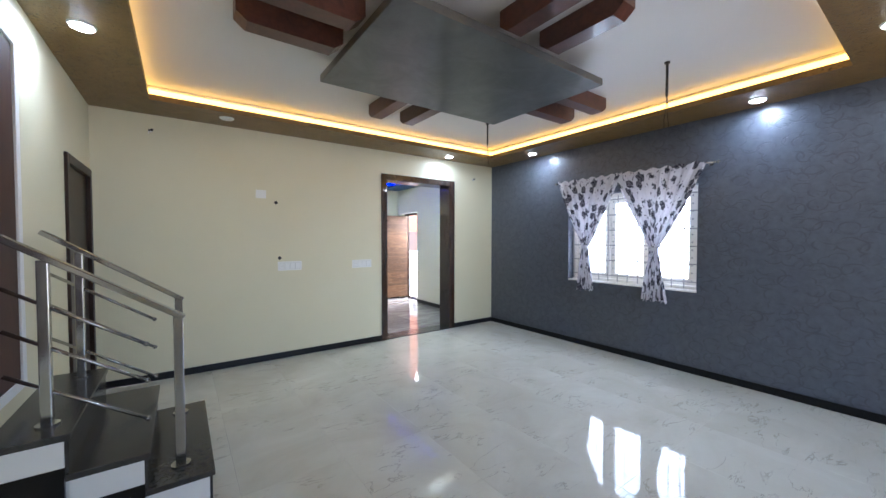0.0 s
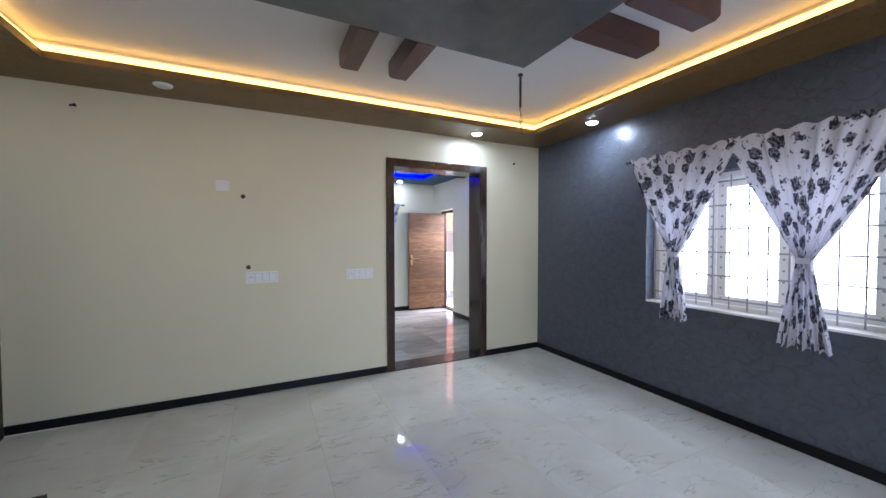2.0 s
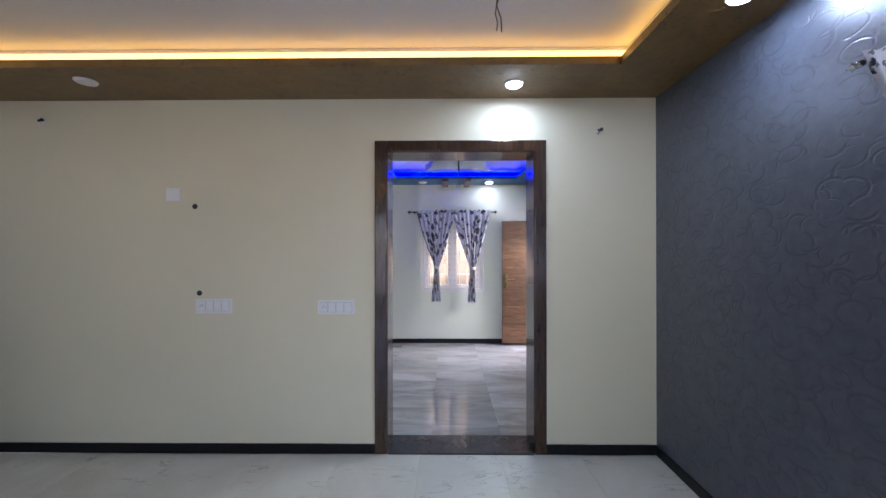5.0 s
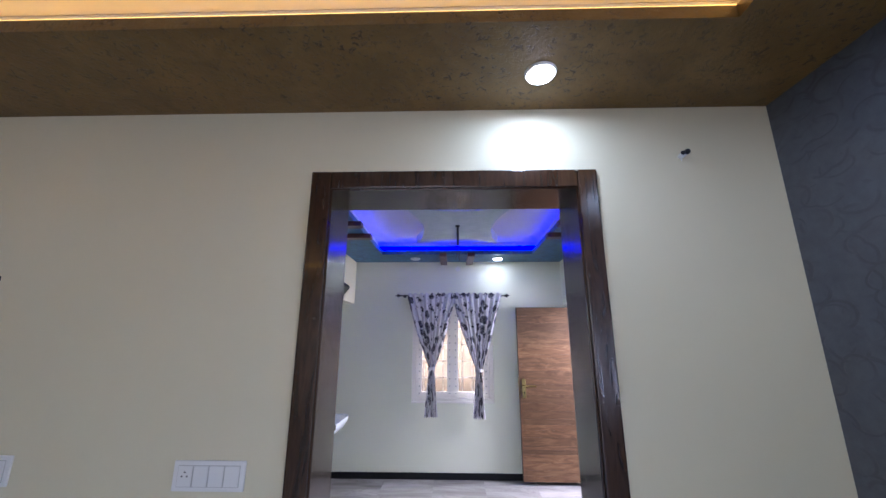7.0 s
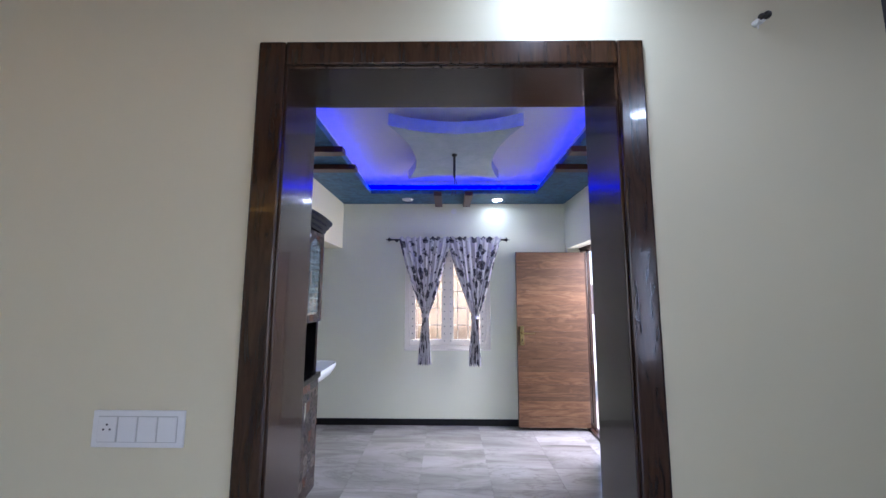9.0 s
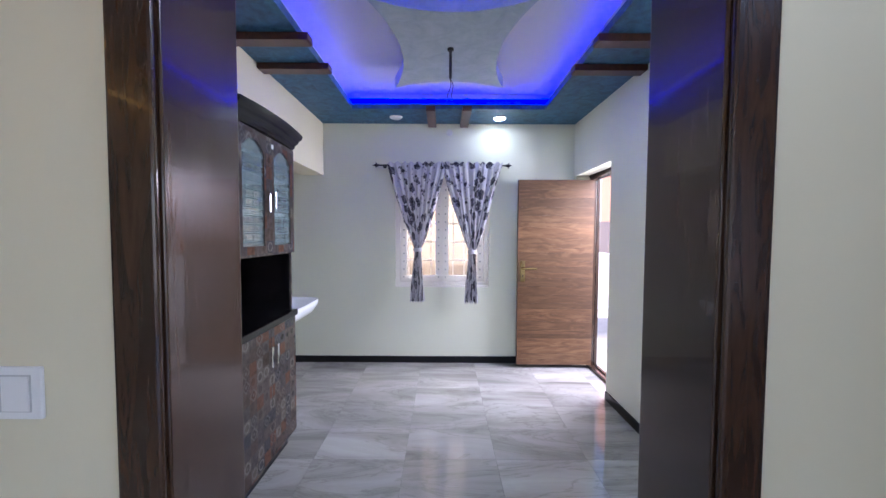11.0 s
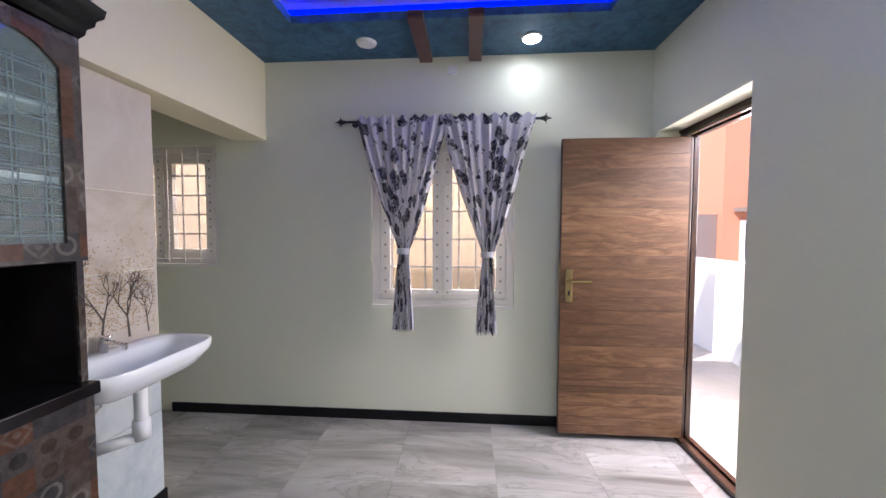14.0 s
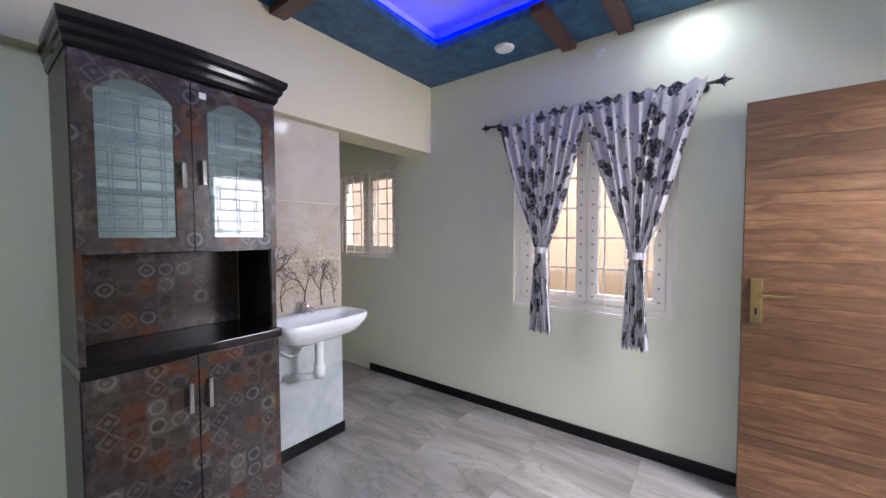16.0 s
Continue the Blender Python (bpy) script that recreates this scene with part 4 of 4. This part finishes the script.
def pull(y, z0, z1, parent):
    bm = bmesh.new()
    box(bm, (xf + 0.018, y - 0.008, z0), (xf + 0.026, y + 0.008, z1), 0.003)
    tube(bm, (xf + 0.001, y, z0 + 0.012), (xf + 0.02, y, z0 + 0.012), 0.005)
    tube(bm, (xf + 0.001, y, z1 - 0.012), (xf + 0.02, y, z1 - 0.012), 0.005)
    part("handle", bm, M["chrome"], parent, "chrome pull handle")


ym = (ca + cz) / 2
dl = arched_door(ca + 0.004, ym - 0.002, 1.255, 1.925, cb)
pull(ym - 0.035, 1.50, 1.60, dl)
dd_ = arched_door(ym + 0.002, cz - 0.004, 1.255, 1.925, cb)
pull(ym + 0.035, 1.52, 1.62, dd_)
for ya, yb, hy in ((ca + 0.004, ym - 0.002, ym - 0.035), (ym + 0.002, cz - 0.004, ym + 0.035)):
    d = part("door", bars([((xf - 0.02, ya, 0.055), (xf, yb, 0.828))], 0.002), M["patchwork"], cb)
    pull(hy, 0.61, 0.73, d)
part("sticker", bars([((xf + 0.0005, ym + 0.03, 1.868), (xf + 0.0015, ym + 0.055, 1.893))]), M["plastic"], cb, "small white paper sticker")

# ---- wash basin and mural tiles ----
mu = thing("tile_mural", (XT, 6.77, 0.09), "glazed wall tiles printed with misty bare trees, blue marble below", "tile mural")
rows = ((0.026, 0.44, "mural_low"), (0.444, 0.80, "mural_low"), (0.804, 1.16, "mural_mid"), (1.164, 1.52, "mural_mid"), (1.524, 2.008, "mural_top"))
for za, zb, mm in rows:
    part("tile", bars([((XT + 0.0005, 6.44, za), (XT + 0.0075, 7.088, zb))], 0.001), M[mm], mu)
rnd = random.Random(11)


def grow(bm, y, z, ang, ln, w, depth):
    y2, z2 = y + math.sin(ang) * ln, z + math.cos(ang) * ln
    if not (6.46 < y2 < 7.075 and z2 < 1.5):
        return
    n = Vector((math.cos(ang), -math.sin(ang))) * w / 2
    w2 = Vector((math.cos(ang), -math.sin(ang))) * w * 0.36
    x = XT + 0.0085
    vs = [bm.verts.new((x, y + n.x, z + n.y)), bm.verts.new((x, y - n.x, z - n.y)), bm.verts.new((x, y2 - w2.x, z2 - w2.y)), bm.verts.new((x, y2 + w2.x, z2 + w2.y))]
    bm.faces.new(vs)
    if depth:
        for _ in range(rnd.choice((2, 2, 3))):
            grow(bm, y2, z2, ang + rnd.uniform(-0.8, 0.8), ln * rnd.uniform(0.6, 0.88), w * 0.68, depth - 1)


for y0t, hh, ww in ((6.50, 0.13, 0.024), (6.66, 0.08, 0.010), (6.80, 0.10, 0.014), (6.93, 0.10, 0.013), (7.03, 0.07, 0.008)):
    bm = bmesh.new()
    grow(bm, y0t, 0.86, rnd.uniform(-0.15, 0.15), hh, ww, 5)
    part("printed_tree", bm, M["branch"], mu)
bm = bmesh.new()
for _ in range(1800):
    y, z, s = rnd.uniform(6.46, 7.07), 0.9 + abs(rnd.gauss(0.16, 0.11)), rnd.uniform(0.0015, 0.0045)
    if z < 1.4:
        box(bm, (XT + 0.0078, y - s, z - s * 0.7), (XT + 0.0083, y + s, z + s * 0.7))
tagged(part("printed_blossom", bm, M["blossom"], mu), kind="stuff")

bs = thing("wash_basin", (XT + 0.008, 6.77, 0.84), "white ceramic wall-hung wash basin with a chrome tap", "wash basin")
bm = bmesh.new()
by0, by1, bx0, bx1, N = 6.485, 7.065, XT + 0.009, 2.085, 40


def sup(t, cx, cy, rx, ry, e):
    c, s = math.cos(t), math.sin(t)
    return cx + rx * math.copysign(abs(c) ** e, c), cy + ry * math.copysign(abs(s) ** e, s)


prof = [(1.0, 0.838, 0), (1.0, 0.815, 0), (0.97, 0.795, 0), (0.82, 0.735, -0.02), (0.45, 0.685, -0.05), (0.2, 0.68, -0.06)]
inn = [(0.985, 0.842, 0), (0.90, 0.838, 0.0), (0.86, 0.82, 0.015), (0.72, 0.755, 0.012), (0.35, 0.72, 0.0), (0.08, 0.715, 0.0)]
rings = []
cx, cy = (bx0 + bx1) / 2, (by0 + by1) / 2
for f, zz, sh in list(reversed(prof)) + inn:
    ring_v = []
    for i in range(N):
        inner = (f, zz, sh) in inn and f < 0.95
        px, py = sup(2 * math.pi * i / N, cx + sh + (0.028 * (f < 0.95) if inner else 0), cy, (bx1 - bx0) / 2 * (f - (0.10 if inner else 0)), (by1 - by0) / 2 * f, 0.42)
        ring_v.append(bm.verts.new((max(bx0, px), py, zz)))
    rings.append(ring_v)
for r1, r2 in zip(rings, rings[1:]):
    for i in range(N):
        j = (i + 1) % N
        bm.faces.new([r1[i], r1[j], r2[j], r2[i]])
bm.faces.new(rings[0]), bm.faces.new(rings[-1])
part("bowl", bm, M["ceramic"], bs, "", True)
part("drain", tube(bmesh.new(), (cx + 0.02, cy, 0.7155), (cx + 0.02, cy, 0.7175), 0.022, 16), M["chrome"], bs)
part("overflow_hole", tube(bmesh.new(), (bx0 + 0.078, cy, 0.797), (bx0 + 0.083, cy, 0.797), 0.010, 12), M["black"], bs)
tp = tube(bmesh.new(), (bx0 + 0.035, cy, 0.838), (bx0 + 0.035, cy, 0.90), 0.017)
tube(tp, (bx0 + 0.035, cy, 0.885), (bx0 + 0.135, cy, 0.875), 0.011)
tube(tp, (bx0 + 0.132, cy, 0.878), (bx0 + 0.132, cy, 0.855), 0.010)
box(tp, (bx0 + 0.02, cy - 0.010, 0.902), (bx0 + 0.075, cy + 0.010, 0.912), 0.004)
part("tap", tp, M["chrome"], bs, "chrome pillar tap")
pp = bmesh.new()
tube(pp, (cx + 0.02, cy, 0.69), (cx + 0.02, cy, 0.50), 0.024)
tube(pp, (cx + 0.02, cy, 0.56), (cx + 0.02, cy, 0.48), 0.032)
tube(pp, (cx + 0.02, cy, 0.49), (bx0 + 0.03, cy - 0.10, 0.46), 0.024)
tube(pp, (bx0 + 0.03, cy - 0.10, 0.46), (bx0, cy - 0.10, 0.46), 0.022)
part("waste_pipe", pp, M["disc_off"], bs, "grey white plastic waste pipe", True)
part("supply_hose", curve_wire(bmesh.new(), [(bx0 + 0.03, cy - 0.16 + 0.02 * i, 0.66 - 0.07 * math.sin(math.pi * i / 9) ** 0.8 - 0.02 * (i < 1)) for i in range(10)], 0.007), M["plastic"], bs, "white braided supply hose", True)

# ---- stairs and doors on the west side of the hall ----
st = thing("staircase", (-0.1, 2.7, 0), "short staircase with dark granite treads and white sides", "staircase")
ys, ye = 2.26, 3.26
for xa, xb, zt in ((0.0, 0.265, 0.18), (-0.27, 0.0, 0.36), (-0.525, -0.27, 0.54)):
    part("tread", bars([((xa - 0.012, ys - 0.012, zt - 0.03), (xb + 0.012, ye + 0.012, zt))], 0.004), M["granite"], st, "dark granite tread")
    part("riser", bars([((xb - 0.012, ys + 0.002, (zt - 0.18 + 0.001 if zt > 0.2 else FZ)), (xb, ye - 0.002, zt - 0.031))]), M["granite"], st)
    part("side", bars([((xa, ys, max(0.03, zt - 0.15)), (xb - 0.013, ys + 0.02, zt - 0.031))]), M["white"], st, "white painted step side")
part("core", bars([((-0.525, ys + 0.022, FZ), (0.25, ye - 0.004, 0.148)), ((-0.525, ys + 0.022, 0.149), (-0.014, ye - 0.004, 0.328)), ((-0.525, ys + 0.022, 0.3285), (-0.284, ye - 0.004, 0.508))]), M["white"], st)
part("kick_strip", bars([((-0.01, ys - 0.006, FZ), (0.262, ys + 0.02, 0.028))]), M["skirting"], st, "black skirting strip")
part("lower_side", bars([((-0.283, ys - 0.002, FZ), (-0.012, ys + 0.02, 0.209)), ((-0.525, ys - 0.002, FZ), (-0.284, ys + 0.02, 0.389))]), M["black_gloss"], st, "dark glossy lower panel")
for yy, xe, ze in ((2.41, -0.50, 1.40), (3.13, -0.52, 1.43)):
    rl = thing("stair_railing", (0.13, yy, 0.18), "brushed steel stair railing with round bars and square newel", "stair railing", "stair railings")
    part("newel", bars([((0.108, yy - 0.022, 0.18), (0.152, yy + 0.022, 0.985))], 0.004), M["steel"], rl)
    part("foot_plate", tube(bmesh.new(), (0.13, yy, 0.18), (0.13, yy, 0.188), 0.045, 20), M["steel"], rl)
    sl = (ze - 0.985) / (0.13 - xe)
    q = bmesh.new()
    L = math.hypot(0.155 - xe, ze - 0.97)
    box(q, (-L / 2, -0.03, -0.014), (L / 2, 0.03, 0.014), 0.004, Matrix.Translation(((0.155 + xe) / 2, yy, (0.97 + ze) / 2 + 0.005)) @ Matrix.Rotation(math.atan(sl), 4, "Y"))
    part("handrail", q, M["steel"], rl)
    part("post", bars([((-0.382, yy - 0.02, 0.54), (-0.342, yy + 0.02, 0.985 + sl * 0.49 - 0.01))], 0.004), M["steel"], rl)
    part("foot_plate", tube(bmesh.new(), (-0.362, yy, 0.54), (-0.362, yy, 0.548), 0.042, 20), M["steel"], rl)
    for z0 in (0.85, 0.66, 0.46):
        bm = tube(bmesh.new(), (-0.005, yy + 0.025, z0), (-0.50, yy + 0.025, z0 + sl * 0.495), 0.009)
        ball(bm, (-0.005, yy + 0.025, z0), 0.013)
        part("bar", bm, M["steel"], rl, "", True)
wd = thing("door_2", (XL, 4.2, 0), "very dark wooden door with frame, closed", "door", kind="structure")
part("door_frame", bars([((XL - 0.06, 3.77, FZ), (XL + 0.02, 3.84, 2.03)), ((XL - 0.06, 4.60, FZ), (XL + 0.02, 4.67, 2.03)), ((XL - 0.06, 3.841, 1.96), (XL + 0.02, 4.599, 2.03))], 0.005), M["door_dark"], wd)
lf = part("leaf", bars([((XL - 0.05, 3.843, FZ + 0.008), (XL - 0.012, 4.597, 1.957))], 0.003), M["door_dark"], wd)
part("panel", bars([((XL - 0.012, 3.93, 1.1), (XL - 0.006, 4.51, 1.85)), ((XL - 0.012, 3.93, 0.15), (XL - 0.006, 4.51, 0.98))], 0.003), M["door_dark"], lf)
part("handle", tube(tube(bmesh.new(), (XL - 0.012, 3.91, 1.03), (XL + 0.03, 3.91, 1.03), 0.008), (XL + 0.03, 3.91, 1.03), (XL + 0.03, 4.02, 1.03), 0.008), M["steel"], lf)
setting("doorway_sill", bars([((XL - 0.2, 3.80, FZ - 0.05), (XL - 0.001, 4.64, FZ + 0.006))]), M["granite"], "dark granite sill under the closed door", "floor")
pd = thing("wall_panel", (XL, 2.2, 0.66), "dark brown wooden panel with a white surround on the wall", "wall panel")
part("surround", bars([((XL, 1.45, 0.64), (XL + 0.022, 2.79, 0.685)), ((XL, 1.45, 2.36), (XL + 0.022, 2.79, 2.40)), ((XL, 2.735, 0.686), (XL + 0.022, 2.79, 2.359))], 0.003), M["white"], pd)
part("board", bars([((XL + 0.001, 1.46, 0.687), (XL + 0.012, 2.734, 2.358))]), M["panel_brown"], pd)

# ---- floors, laid tile by tile ----
fl = setting("floor", bars([((XL, -2.5, FZ - 0.05), (XR, YA - 0.01, FZ - 0.0075))]), M["grout"], "polished cream marble tile floor with fine veins", "floor")


def tiles(parent, x0, x1, y0, y1, w, h, ox, oy, gap, mat, skip=None):
    cache = {}
    i0 = math.floor((x0 - ox) / w)
    j0 = math.floor((y0 - oy) / h)
    for i in range(i0, math.ceil((x1 - ox) / w)):
        for j in range(j0, math.ceil((y1 - oy) / h)):
            a, b = max(x0, ox + i * w), min(x1, ox + (i + 1) * w)
            c, d = max(y0, oy + j * h), min(y1, oy + (j + 1) * h)
            if b - a < 0.02 or d - c < 0.02:
                continue
            key = (round(b - a, 3), round(d - c, 3))
            if key not in cache:
                bm = bars([((-key[0] / 2 + gap, -key[1] / 2 + gap, -0.007), (key[0] / 2 - gap, key[1] / 2 - gap, 0.0))])
                me = bpy.data.meshes.new("tile")
                bmesh.ops.recalc_face_normals(bm, faces=bm.faces)
                bm.to_mesh(me)
                bm.free()
                me.materials.append(mat)
                cache[key] = me
            ob = new("tile", cache[key])
            ob.parent = parent
            ob.location = ((a + b) / 2, (c + d) / 2, FZ)


tiles(fl, XL, XR, -2.5, YA - 0.012, 0.6, 1.2, -0.2, -0.1, 0.0005, M["floor_cream"])
f2 = setting("floor_dining", bars([((-0.1, YA2, FZ - 0.05), (XR2, YB, FZ - 0.0075))]), M["grout"], "glossy grey cloudy marble tile floor", "floor")
tiles(f2, 0.0, XR2, YA2, YB, 0.58, 0.36, 2.29, 7.33, 0.0007, M["floor_grey"])
